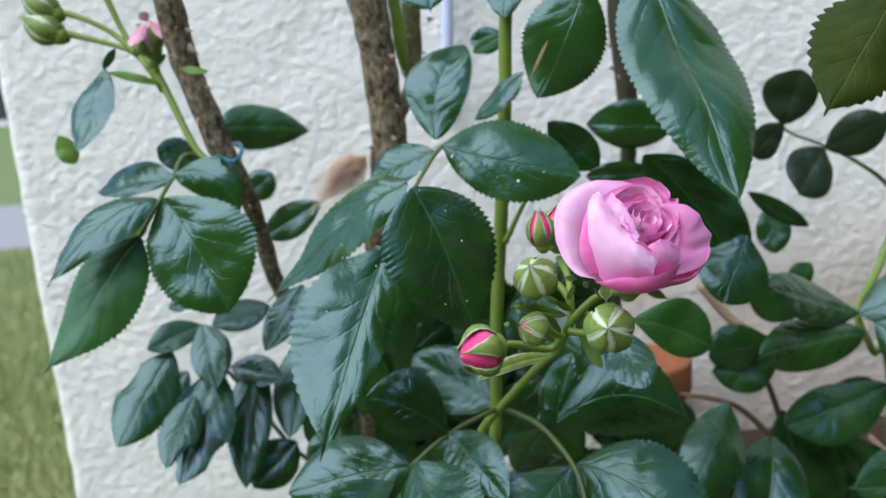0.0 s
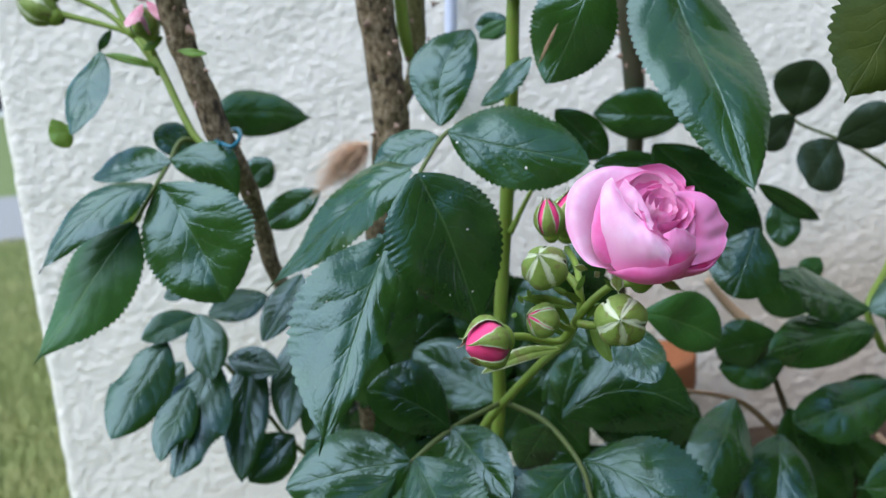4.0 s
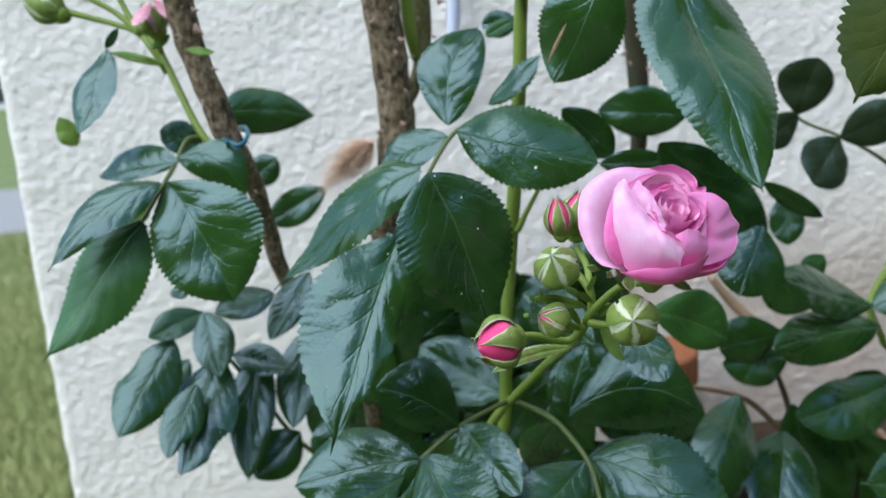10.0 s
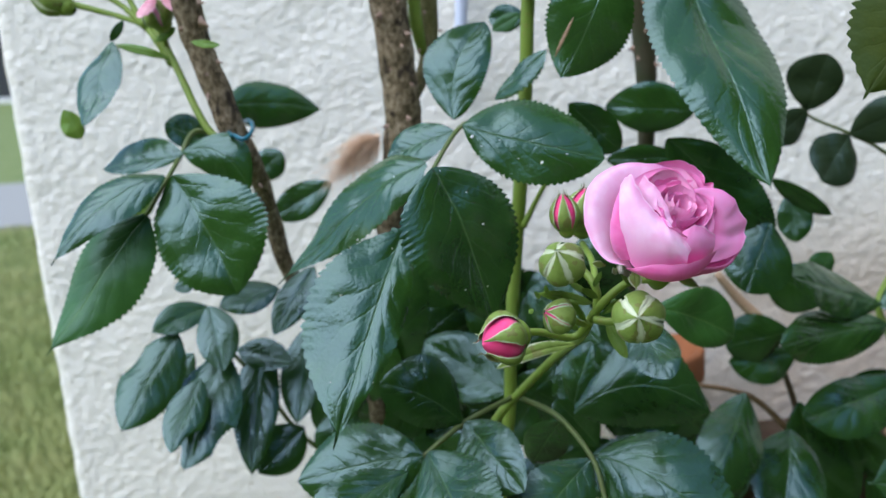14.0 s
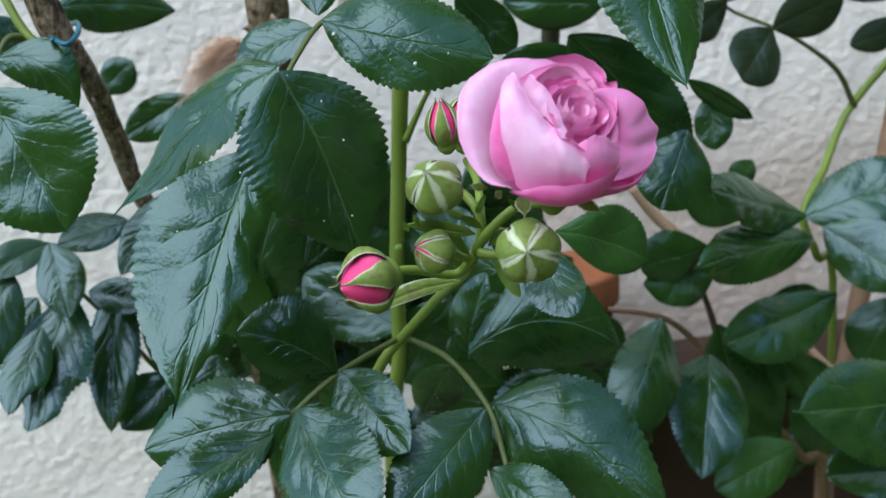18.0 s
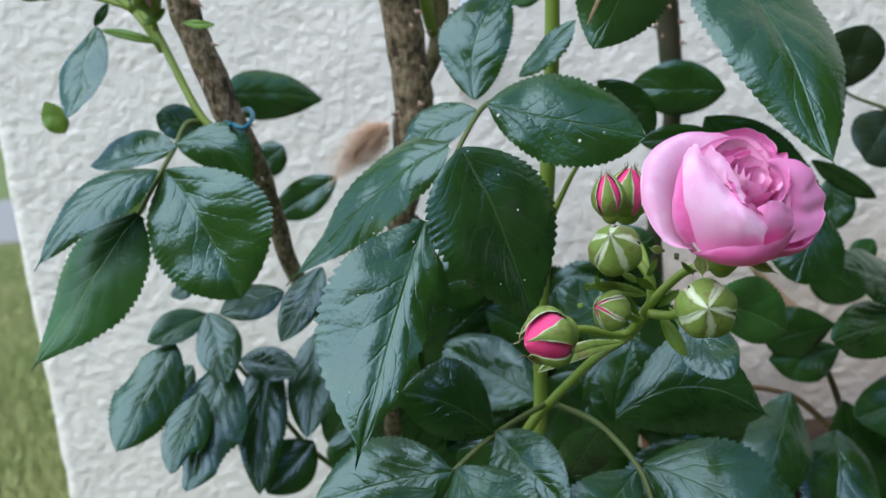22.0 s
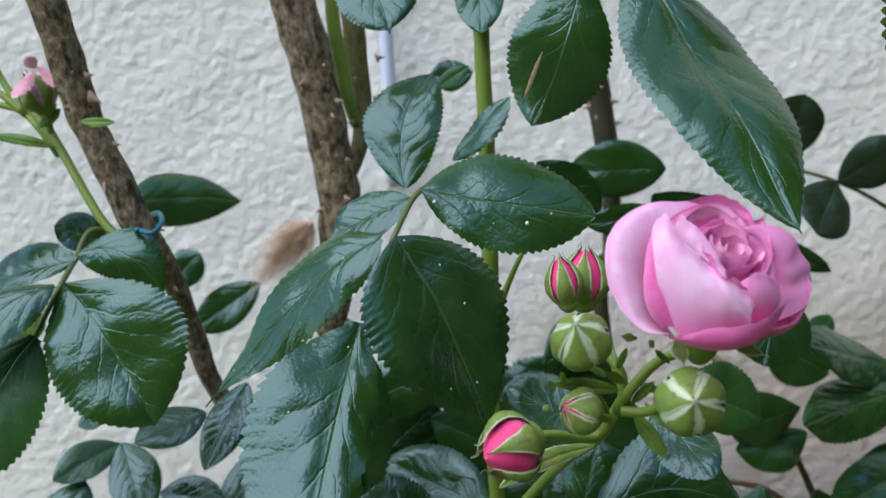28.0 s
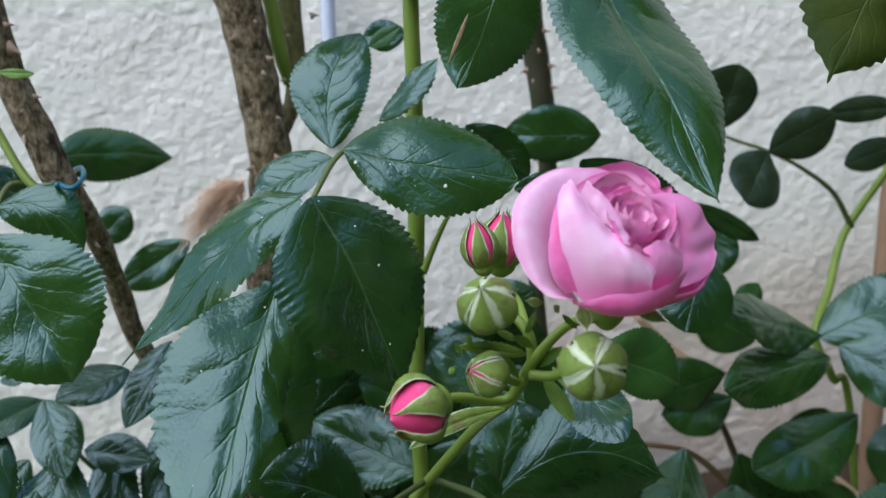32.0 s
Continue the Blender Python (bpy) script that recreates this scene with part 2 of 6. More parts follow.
# Deep pink feet put shade between the petals into the colour.
PETAL = petal_material("pink_petal", (0.85, 0.24, 0.55), (0.86, 0.33, 0.63), (0.74, 0.13, 0.4))
PETAL_PALE = petal_material("pale_pink_petal", (0.86, 0.36, 0.65), (0.93, 0.6, 0.83), (0.8, 0.22, 0.5))
PETAL_OUTER = petal_material("deep_pink_petal", (0.78, 0.21, 0.49), (0.70, 0.10, 0.34), (0.6, 0.06, 0.26))
PETAL_HEART = petal_material("inner_pink_petal", (0.9, 0.42, 0.68), (0.92, 0.5, 0.74), (0.8, 0.2, 0.46))
# Darker copy of the pink petal, with shade put into the colour.
PETAL_SHADED = petal_material("shaded_pink_petal", (0.72, 0.45, 0.5), (0.56, 0.2, 0.3), (0.42, 0.07, 0.16))
PETAL_DEEP = petal_material("crimson_petal", (0.72, 0.05, 0.2), (0.80, 0.065, 0.22), (0.85, 0.3, 0.45))


def sepal_material():
    m, t, b = shader("sepal", (0.15, 0.25, 0.05), 0.55, 0.3)
    uv = t.nodes.new("ShaderNodeUVMap")
    sep = t.nodes.new("ShaderNodeSeparateXYZ")
    t.links.new(uv.outputs[0], sep.inputs[0])
    side = calc(t, "ABSOLUTE", calc(t, "MULTIPLY_ADD", sep.outputs[0], 2.0, -1.0))
    green = blend(t, grain(t, 300.0, 4.0), (0.085, 0.15, 0.02), (0.21, 0.29, 0.07))
    green = blend(t, calc(t, "MULTIPLY", calc(t, "GREATER_THAN", grain(t, 190.0, 3.0), 0.58), 0.45), green, (0.13, 0.08, 0.04))
    rim = calc(t, "ADD", calc(t, "ADD", calc(t, "MULTIPLY", side, 1.2), calc(t, "MULTIPLY", sep.outputs[1], 0.5)), calc(t, "MULTIPLY_ADD", grain(t, 420.0, 3.0), 0.6, -0.3))
    down = calc(t, "MINIMUM", calc(t, "MAXIMUM", calc(t, "MULTIPLY_ADD", rim, 5.0, -5.9), 0.0), 0.6)
    col = blend(t, down, green, (0.6, 0.65, 0.5))
    t.links.new(col, b.inputs["Base Color"])
    relief(t, b, grain(t, 900.0), 0.4, 0.0004)
    return m


SEPAL = sepal_material()
FELT = stem_material("pale_felt", (0.42, 0.5, 0.32), (0.6, 0.65, 0.5), (0.4, 0.42, 0.26), 0.8)


def plain(name, a, b_, scale, rough, spec=0.4, bump=0.0, dist=0.001):
    m, t, b = shader(name, a, rough, spec)
    g = grain(t, scale, 5.0)
    t.links.new(blend(t, g, a, b_), b.inputs["Base Color"])
    if bump:
        relief(t, b, g, bump, dist)
    return m


LAWN = plain("lawn", (0.08, 0.13, 0.03), (0.2, 0.22, 0.09), 5.0, 0.9, 0.2, 0.8, 0.02)
GRASS = plain("grass_blade", (0.13, 0.22, 0.055), (0.44, 0.42, 0.2), 3.0, 0.7)
PAVING = plain("paving", (0.22, 0.215, 0.2), (0.3, 0.29, 0.275), 30.0, 0.9, 0.3, 0.4, 0.003)
KERB = plain("kerb_stone", (0.45, 0.45, 0.45), (0.55, 0.54, 0.53), 40.0, 0.9)
SOIL = plain("soil", (0.035, 0.025, 0.018), (0.09, 0.06, 0.04), 60.0, 0.95, 0.2, 1.0, 0.01)
HEDGE_SCREEN = plain("hedge_screen", (0.012, 0.025, 0.012), (0.03, 0.05, 0.02), 12.0, 0.8)
TIE = plain("blue_plastic", (0.002, 0.09, 0.14), (0.004, 0.12, 0.18), 200.0, 0.35)
CABLE = plain("pale_blue_plastic", (0.5, 0.56, 0.72), (0.56, 0.61, 0.76), 80.0, 0.4)
FIBRE = plain("coir_fibre", (0.7, 0.46, 0.31), (0.84, 0.62, 0.46), 300.0, 0.9)
CLAY = plain("terracotta", (0.22, 0.08, 0.035), (0.32, 0.125, 0.06), 50.0, 0.85, 0.2, 0.3, 0.002)
WOOD = plain("weathered_wood", (0.19, 0.115, 0.075), (0.29, 0.185, 0.12), 70.0, 0.8, 0.2, 0.5, 0.002)


# ---- building blocks ----
def mesh_object(name, verts, faces, material, parent=None, label="", uvs=None, smooth=True):
    me = bpy.data.meshes.new(name)
    me.from_pydata([tuple(v) for v in verts], [], faces)
    if uvs is not None:
        layer = me.uv_layers.new(name="UVMap")
        idx = np.empty(len(me.loops), dtype=np.int32)
        me.loops.foreach_get("vertex_index", idx)
        layer.data.foreach_set("uv", np.asarray(uvs, dtype=np.float32)[idx].ravel())
    me.materials.append(material)
    if smooth:
        me.polygons.foreach_set("use_smooth", [True] * len(me.polygons))
    me.update()
    ob = new(name, me)
    if parent is not None:
        ob.parent = parent
    if label:
        tagged(ob, label)
    return ob


def thing(name, label, category, group="", kind="", at=(0, 0, 0)):
    e = new(name)
    e.location = at
    e.empty_display_size = 0.02
    bpy.context.view_layer.update()
    return tagged(e, label, category, group, kind)


def spline(points, n):
    """A smooth line through the points, n steps to each span."""
    p = [Vector(q) for q in points]
    p = [p[0] * 2 - p[1], *p, p[-1] * 2 - p[-2]]
    out = []
    for i in range(1, len(p) - 2):
        for k in range(n):
            t = k / n
            out.append(0.5 * (2 * p[i] + (p[i + 1] - p[i - 1]) * t + (2 * p[i - 1] - 5 * p[i] + 4 * p[i + 1] - p[i + 2]) * t * t
                              + (3 * p[i] - p[i - 1] - 3 * p[i + 1] + p[i + 2]) * t ** 3))
    out.append(p[-2])
    return out


def tube(name, points, radii, material, parent, label="", sides=9, n=6, rough=0.0, uneven=90.0):
    """A round stem along a smooth line; radii are given at the points."""
    line = spline(points, n)
    m = len(line)
    rs = np.interp(np.linspace(0, len(points) - 1, m), range(len(points)), radii)
    verts, faces = [], []
    ref = Vector((0, -1, 0.13))
    for i, p in enumerate(line):
        d = (line[min(i + 1, m - 1)] - line[max(i - 1, 0)]).normalized()
        a = d.cross(ref)
        a = a.normalized() if a.length > 1e-3 else d.orthogonal().normalized()
        b = d.cross(a)
        for k in range(sides):
            w = 2 * math.pi * k / sides
            q = a * math.cos(w) + b * math.sin(w)
            r = rs[i] * (1 + rough * noise.noise((p + q * rs[i]) * uneven))
            verts.append(p + q * r)
    for i in range(m - 1):
        for k in range(sides):
            k2 = (k + 1) % sides
            faces.append((i * sides + k, i * sides + k2, (i + 1) * sides + k2, (i + 1) * sides + k))
    faces.append(tuple(range(sides))[::-1])
    faces.append(tuple((m - 1) * sides + k for k in range(sides)))
    return mesh_object(name, verts, faces, material, parent, label)


def thorn(parent, at, way, length, material=None):
    """A hooked prickle with a long narrow foot."""
    at, way = Vector(at), Vector(way).normalized()
    side = way.cross(Vector((0, 0, 1))).normalized()
    up = side.cross(way)
    verts, faces = [], []
    for i, (t, w, h) in enumerate(((-0.15, 0.3, 0.62), (0.2, 0.2, 0.36), (0.55, 0.11, 0.18), (1.0, 0.015, 0.02))):
        c = at + way * length * t - up * length * 0.32 * t * t
        for k in range(6):
            a = math.pi * k / 3
            verts.append(c + side * math.cos(a) * w * length + up * math.sin(a) * h * length)
    for i in range(3):
        for k in range(6):
            k2 = (k + 1) % 6
            faces.append((i * 6 + k, i * 6 + k2, i * 6 + 6 + k2, i * 6 + 6 + k))
    faces.append(tuple(range(18, 24)))
    return mesh_object("thorn", verts, faces, material or THORN, parent)


leaf_count = [0]


def leaf(parent, base, tip, normal, left, right, fold=None, bow=0.0, droop=0.1, teeth=25, full=0.5, material=None,
         mid=None, drip=0.03, quilt=1.0, ribs=1.0, name="leaflet", bites=()):
    """One toothed leaflet from its foot to its tip, facing normal; left and right are the half widths, fold lifts each half,
    ribs and quilt set the relief, bow bends it sideways, droop arches it (or mid names a point of the midrib),
    drip draws the tip out, bites take pieces out of the rim."""
    leaf_count[0] += 1
    seed = Vector((leaf_count[0] * 3.7, leaf_count[0] * 1.3, 0))
    base, tip = Vector(base), Vector(tip)
    ax = tip - base
    size = ax.length
    ax.normalize()
    nz = Vector(normal)
    nz = (nz - ax * nz.dot(ax)).normalized()
    nx = ax.cross(nz)
    if fold is None:
        fold = [2 + 26 * noise.noise(seed * 0.77 + Vector((0, q, 0))) for q in (0.3, 2.8)]
    g = 0.95 + 0.3 * noise.noise(seed * 1.31)
    arch = (Vector(mid) - (base + tip) / 2) if mid else nx * (bow * size) + nz * (droop * size * 0.25)
    rows, cols = teeth * 3, 9
    sharp = 0.70 + max(0.0, 0.5 - full) * 2.3 + drip * 2.2
    blunt = sharp * full / (1 - full)
    peak = full ** blunt * (1 - full) ** sharp
    tan_l, tan_r = math.tan(radians(fold[0])), math.tan(radians(fold[1]))
    verts, uvs, faces = [], [], []
    for i in range(rows + 1):
        t = i / rows
        u = min(t / (1 - 0.6 * drip), 1.0)
        w = max(u, 1e-4) ** blunt * max(1 - u, 0) ** sharp / peak
        w = max(w, min(0.42, 2.0 * drip) * max(0.0, 1 - t) ** 0.6)
        tooth = (-0.022, 0.012, 0.034)[i % 3] * (0.8 + 0.5 * noise.noise(Vector((i * 0.37, 0, 4)) + seed)) * (1 if 0.06 < t < 0.985 else 0) * 25 / teeth
        reach_l = reach_r = 1.0
        for (bs, b0, b1, deep) in bites:
            if b0 < t < b1:
                cut = 1 - deep * math.sin(math.pi * (t - b0) / (b1 - b0)) ** 0.6
                reach_l, reach_r = (reach_l * cut, reach_r) if bs < 0 else (reach_l, reach_r * cut)
        sway = 0.12 * noise.noise(Vector((t * 2.2, 0, 6)) + seed)
        for j in range(-cols, cols + 1):
            s = j / cols
            edge = abs(s) ** 4
            x = s * (left * reach_l if j < 0 else right * reach_r) * w * (1 + tooth * edge * 1.5)
            y = t * size + abs(tooth) * edge * size * 0.12 + abs(x) * 0.12
            z = abs(x) * ((tan_l if j < 0 else tan_r) + quilt * sway)
            drift = 0.07 * noise.noise(Vector((t * 3.5, s * 2, 9)) + seed)
            ph = ((t + drift) * g - 0.3 * abs(s) ** 0.8) * 7.0 + (0.35 if j < 0 else 0.0)
            puff = abs(math.sin(math.pi * (ph + 0.5))) ** 0.6
            z += ribs * size * (0.0058 * puff * (1 + noise.noise(Vector((x, y, 8)) / size * 5 + seed)) * (1 - abs(s) ** 4) * min(1, abs(s) * 4) * w - 0.006 * math.exp(-(s * 9) ** 2))
            z += quilt * size * (0.05 * noise.noise(Vector((x, y, 0)) / size * 2.6 + seed) + 0.007 * noise.noise(Vector((x, y, 3)) / size * 7 + seed))
            z -= 0.14 * abs(x) * abs(s) ** 2
            z += quilt * size * 0.012 * abs(s) ** 3 * noise.noise(Vector((t * 7, s * 2, 5)) + seed)
            verts.append(base + nx * x + ax * y + nz * z + arch * (4 * t * (1 - t)))
            uvs.append((s * 0.5 + 0.5, (t + drift) * g))
    wide = 2 * cols + 1
    for i in range(rows):
        for j in range(wide - 1):
            a = i * wide + j
            faces.append((a, a + 1, a + wide + 1, a + wide))
    return mesh_object(name, verts, faces, material or LEAF, parent, uvs=uvs)


def frame_of(axis, hint=(0, 0, 1)):
    z = Vector(axis).normalized()
    x = Vector(hint).cross(z)
    x = x.normalized() if x.length > 1e-3 else z.orthogonal().normalized()
    return x, z.cross(x), z


def bud(parent, at, axis, length, radius, petals, spread=0.0, name="bud", turn=0.0, tails=0.12, cover=0.94, label=""):
    """A rosebud: a swollen green foot, a core of furled petals and five sepals pressed round it. spread opens the sepals."""
    at = Vector(at)
    x, y, z = frame_of(axis)
    prof = ((0.0, 0.22), (0.05, 0.42), (0.13, 0.62), (0.2, 0.6), (0.3, 0.82), (0.45, 0.99), (0.6, 0.94), (0.75, 0.74), (0.88, 0.45), (0.97, 0.17), (1.0, 0.02))

    def prof_r(t):
        return radius * np.interp(t, [q[0] for q in prof], [q[1] for q in prof])

    def lathe(t0, t1, n, k, swell, swirl=0.0):
        vs, fs, us = [], [], []
        for i in range(n + 1):
            t = t0 + (t1 - t0) * i / n
            for j in range(k):
                a = 2 * math.pi * j / k + swirl * i
                r = prof_r(t) * swell * (1 + (0.05 * math.sin(3 * a + 9 * t) if swirl else 0))
                vs.append(at + z * (t * length) + (x * math.cos(a) + y * math.sin(a)) * r)
                us.append((j / k, i / n))
        for i in range(n):
            for j in range(k):
                j2 = (j + 1) % k
                fs.append((i * k + j, i * k + j2, i * k + k + j2, i * k + k + j))
        return vs, fs, us

    vs, fs, us = lathe(0.0, 0.24, 5, 14, 1.02)
    body = mesh_object(name, vs, fs, STEM, parent, label, uvs=us)
    vs, fs, us = lathe(0.2, 1.0, 14, 20, 1.02 if petals is FELT else 0.95, 0.03)
    mesh_object("furled_petals", vs, fs, petals, body, uvs=us)
    for k in range(5):
        mid = 2 * math.pi * (k + turn) / 5
        vs, fs, us = [], [], []
        n, c = 12, 3
        for i in range(n + 1):
            u = i / n
            t = 0.2 + u * (0.8 + tails)
            half = 0.5 * 2 * math.pi / 5 * cover * (1.0 - (0.14 * u if petals is FELT else 0.0)) * (1 - spread * 0.8 * min(1.0, u * 1.5)) * (1 if u < 0.72 else max(0.04, (1 - (u - 0.72) / 0.28) ** 0.7 * (1 - 0.4 * spread)))
            out = spread * radius * (u ** 1.6) * 0.55
            r = (prof_r(min(t, 1.0)) if t <= 1 else radius * 0.04) * 1.03 + 0.00025 + out
            for j in range(-c, c + 1):
                s = j / c
                a = mid + half * s * (1 + 0.14 * noise.noise(Vector((u * 4, s, k * 3 + turn * 5)))) + 0.25 * u * u
                rr = r * (1 + 0.09 * (1 - s * s) + 0.05 * noise.noise(Vector((s * 1.5, u * 3, k * 7 + turn * 9))))
                vs.append(at + z * (t * length - out * 0.2) + (x * math.cos(a) + y * math.sin(a)) * rr)
                us.append((s * 0.5 + 0.5, u))
        wdt = 2 * c + 1
        for i in range(n):
            for j in range(wdt - 1):
                q = i * wdt + j
                fs.append((q, q + 1, q + wdt + 1, q + wdt))
        mesh_object("sepal", vs, fs, SEPAL, body, uvs=us)
    return body


# ---- setting ----
def slab(name, lo, hi, material, label, category, kind="structure"):
    (a, b, c), (d, e, g) = lo, hi
    vs = [(a, b, c), (d, b, c), (d, e, c), (a, e, c), (a, b, g), (d, b, g), (d, e, g), (a, e, g)]
    fs = [(3, 2, 1, 0), (4, 5, 6, 7), (0, 1, 5, 4), (1, 2, 6, 5), (2, 3, 7, 6), (3, 0, 4, 7)]
    return tagged(mesh_object(name, vs, fs, material, smooth=False), label, category, kind=kind)


def stucco_wall():
    """A plastered wall whose front face is modelled in trowelled lumps, its free corner worn round."""
    x0, x1, z0, z1, y0 = -0.338, 3.4, 0.0, 2.9, 0.812
    xs = [*np.linspace(x0, 0.75, 400), 1.2, 2.0, x1]
    zs = [z0, 0.25, *np.linspace(0.4, 1.35, 350), 1.8, z1]
    vs, fs = [], []
    for z in zs:
        for x in xs:
            d = 0.0
            if x < 0.74 and 0.41 < z < 1.34:
                q = Vector((x * 1.0, 0.0, z * 1.25))
                n1 = noise.noise(q * 130)
                n2 = noise.noise(q * 260 + Vector((7, 3, 1)))
                n3 = noise.noise(q * 17 + Vector((2, 9, 4)))
                d = 0.0012 * max(-0.25, n1) + 0.0006 * n2 + 0.0012 * n3
            e = max(0.0, 1 - (x - x0) / 0.012)
            w = 0.0015 * noise.noise(Vector((0, 4, z * 40)))
            vs.append((x + w * (1 if x < x0 + 0.02 else 0), y0 - d + 0.012 * (1 - math.sqrt(max(0, 1 - e * e))), z))
    nx = len(xs)
    for i in range(len(zs) - 1):
        for j in range(nx - 1):
            a = i * nx + j
            fs.append((a, a + 1, a + nx + 1, a + nx))
    k = len(vs)
    yb = 4.0
    vs += [(x0, yb, z0), (x1, yb, z0), (x1, yb, z1), (x0, yb, z1)]
    last = (len(zs) - 1) * nx
    fs += [tuple([k, *[i * nx for i in range(len(zs))], k + 3]), (k + 1, k, k + 3, k + 2)]
    fs.append(tuple([k + 3, *[last + j for j in range(nx)], k + 2]))
    return tagged(mesh_object("wall_north", vs, fs, STUCCO), "white house wall with rough trowelled stucco and a rounded corner", "wall", kind="structure")


stucco_wall()


def fibre_tuft(a, b, spread):
    """A tuft of tan fibres hanging from the cane."""
    rng = random.Random(3)
    a, b = Vector(a), Vector(b)
    d = b - a
    vs, fs = [], []
    for k in range(620):
        p = a + Vector((rng.uniform(-1, 1), rng.uniform(-1, 1), rng.uniform(-1, 1))) * spread * 0.35
        e = a + d * rng.uniform(0.35, 1.0) + Vector((rng.uniform(-1, 1), rng.uniform(-1, 1), rng.uniform(-0.8, 1))) * spread * rng.choice((0.5, 0.8, 1.2))
        m = (p + e) / 2 + Vector((rng.uniform(-1, 1), rng.uniform(-1, 1), rng.uniform(-0.7, 1))) * spread * 0.9
        line = spline((p, m, e), 4)
        w = rng.uniform(0.00012, 0.00026)
        for i, q in enumerate(line):
            r = w * (1 - 0.7 * i / len(line))
            for c in range(3):
                vs.append(q + Vector((math.cos(c * 2.1) * r, math.sin(c * 2.1) * r, math.sin(c * 2.1 + 1) * r)))
            if i:
                n = len(vs)
                for c in range(3):
                    c2 = (c + 1) % 3
                    fs.append((n - 6 + c, n - 6 + c2, n - 3 + c2, n - 3 + c))
    return tagged(mesh_object("fibre_tuft", vs, fs, FIBRE), "fluffy tan coir fibre tuft caught on the cane", "fibre tuft")


CHALK = plain("chalky_white", (0.75, 0.75, 0.73), (0.82, 0.82, 0.8), 300.0, 0.8)


def speck(parent, at, r):
    """A small dried white drop on a leaf."""
    at = Vector(at)
    vs, fs = [at + Vector((0, -r * 0.6, 0))], []
    for k in range(8):
        a = math.pi * k / 4
        vs.append(at + Vector((math.cos(a) * r * (0.7 + 0.3 * (k % 3)), 0, math.sin(a) * r)))
    for k in range(8):
        fs.append((0, 1 + k, 1 + (k + 1) % 8))
    return mesh_object("speck", vs, fs, CHALK, parent)


# ---- the roses ----
climbing_rose = thing("climbing_rose", "old climbing rose with thick thorny brown canes against a white wall", "rose")
rose_bush = thing("rose_bush", "rose bush with glossy dark green leaves and one open pink bloom", "rose")
cane_a = tube("cane", ((-0.1174, 0.49, 1.146), (-0.1136, 0.5, 1.121), (-0.1101, 0.508, 1.085), (-0.1094, 0.512, 1.071), (-0.1064, 0.518, 1.041), (-0.0976, 0.52, 1.008), (-0.093, 0.522, 0.9898), (-0.0859, 0.53, 0.9701), (-0.0831, 0.55, 0.9357), (-0.0791, 0.562, 0.9003), (-0.0649, 0.575, 0.8656), (-0.0442, 0.585, 0.8254), (-0.0347, 0.59, 0.774), (-0.0347, 0.59, 0.377), (-0.0347, 0.59, -0.02)), (0.0086, 0.0086, 0.0081, 0.0082, 0.0077, 0.0077, 0.0068, 0.0053, 0.0055, 0.0053, 0.0051, 0.0053, 0.0054, 0.0054, 0.0054), BARK, climbing_rose, "thick brown woody cane with grey thorns", rough=0.14, sides=16, n=10)
cane_b = tube("cane", ((-0.0142, 0.56, 1.151), (-0.0095, 0.568, 1.119), (-0.0045, 0.572, 1.079), (-0.0027, 0.574, 1.064), (-0.0001, 0.577, 1.03), (0.0009, 0.579, 0.9947), (0.0003, 0.58, 0.9751), (-0.0064, 0.582, 0.9483), (-0.015, 0.585, 0.9152), (-0.0085, 0.6, 0.8649), (-0.0085, 0.6, 0.4224), (-0.0085, 0.6, -0.02)), (0.0112, 0.0112, 0.0116, 0.0113, 0.0110, 0.0113, 0.0125, 0.0101, 0.0081, 0.0084, 0.0084, 0.0084), BARK, climbing_rose, "thick brown woody cane with a knotted fork", rough=0.14, sides=16, n=10)
cane_c = tube("cane", ((0.0301, 0.6, 1.156), (0.0274, 0.6, 1.117), (0.0243, 0.6, 1.084), (0.0228, 0.6, 1.06), (0.0212, 0.6, 1.035), (0.0169, 0.596, 1.014), (0.0053, 0.588, 0.9938)), (0.0064, 0.0064, 0.0062, 0.0059, 0.0055, 0.0047, 0.0040), BARK_GREEN, climbing_rose, "slender greenish brown cane with prickles", rough=0.08, sides=12)
tube("cane", ((0.018, 0.582, 1.141), (0.0131, 0.585, 1.08), (0.0134, 0.587, 1.063), (0.0142, 0.59, 1.042), (0.0163, 0.596, 1.024)), (0.0032, 0.0038, 0.0039, 0.0043, 0.0029), STEM, climbing_rose, "green side shoot between the woody canes", rough=0.06, sides=12)
cane_d = tube("cane", ((0.1708, 0.645, 1.154), (0.1712, 0.648, 1.111), (0.1664, 0.652, 1.051), (0.1682, 0.655, 1.021), (0.1688, 0.655, 0.9934), (0.1682, 0.658, 0.9534), (0.1629, 0.66, 0.921), (0.1518, 0.662, 0.8587), (0.1518, 0.662, 0.4194), (0.1518, 0.662, -0.02)), (0.0078, 0.0079, 0.0083, 0.0082, 0.0075, 0.0060, 0.0049, 0.0050, 0.0050, 0.0050), BARK_DARK, climbing_rose, "dark thorny cane close to the wall", rough=0.06, sides=12)
thorn(cane_a, (-0.1003, 0.505, 1.063), (1, -0.2, 0.2), 0.0038)
thorn(cane_a, (-0.1002, 0.505, 1.053), (0.9, -0.5, -0.3), 0.0062)
thorn(cane_a, (-0.0942, 0.505, 1.031), (1, -0.3, 0.1), 0.0033)
thorn(cane_a, (-0.1018, 0.505, 1.013), (0.1, -0.9, -0.4), 0.0043)
thorn(cane_a, (-0.0822, 0.505, 0.9903), (1, -0.2, -0.1), 0.0033)
thorn(cane_a, (-0.1113, 0.505, 1.05), (-0.5, -0.9, 0.2), 0.0029)
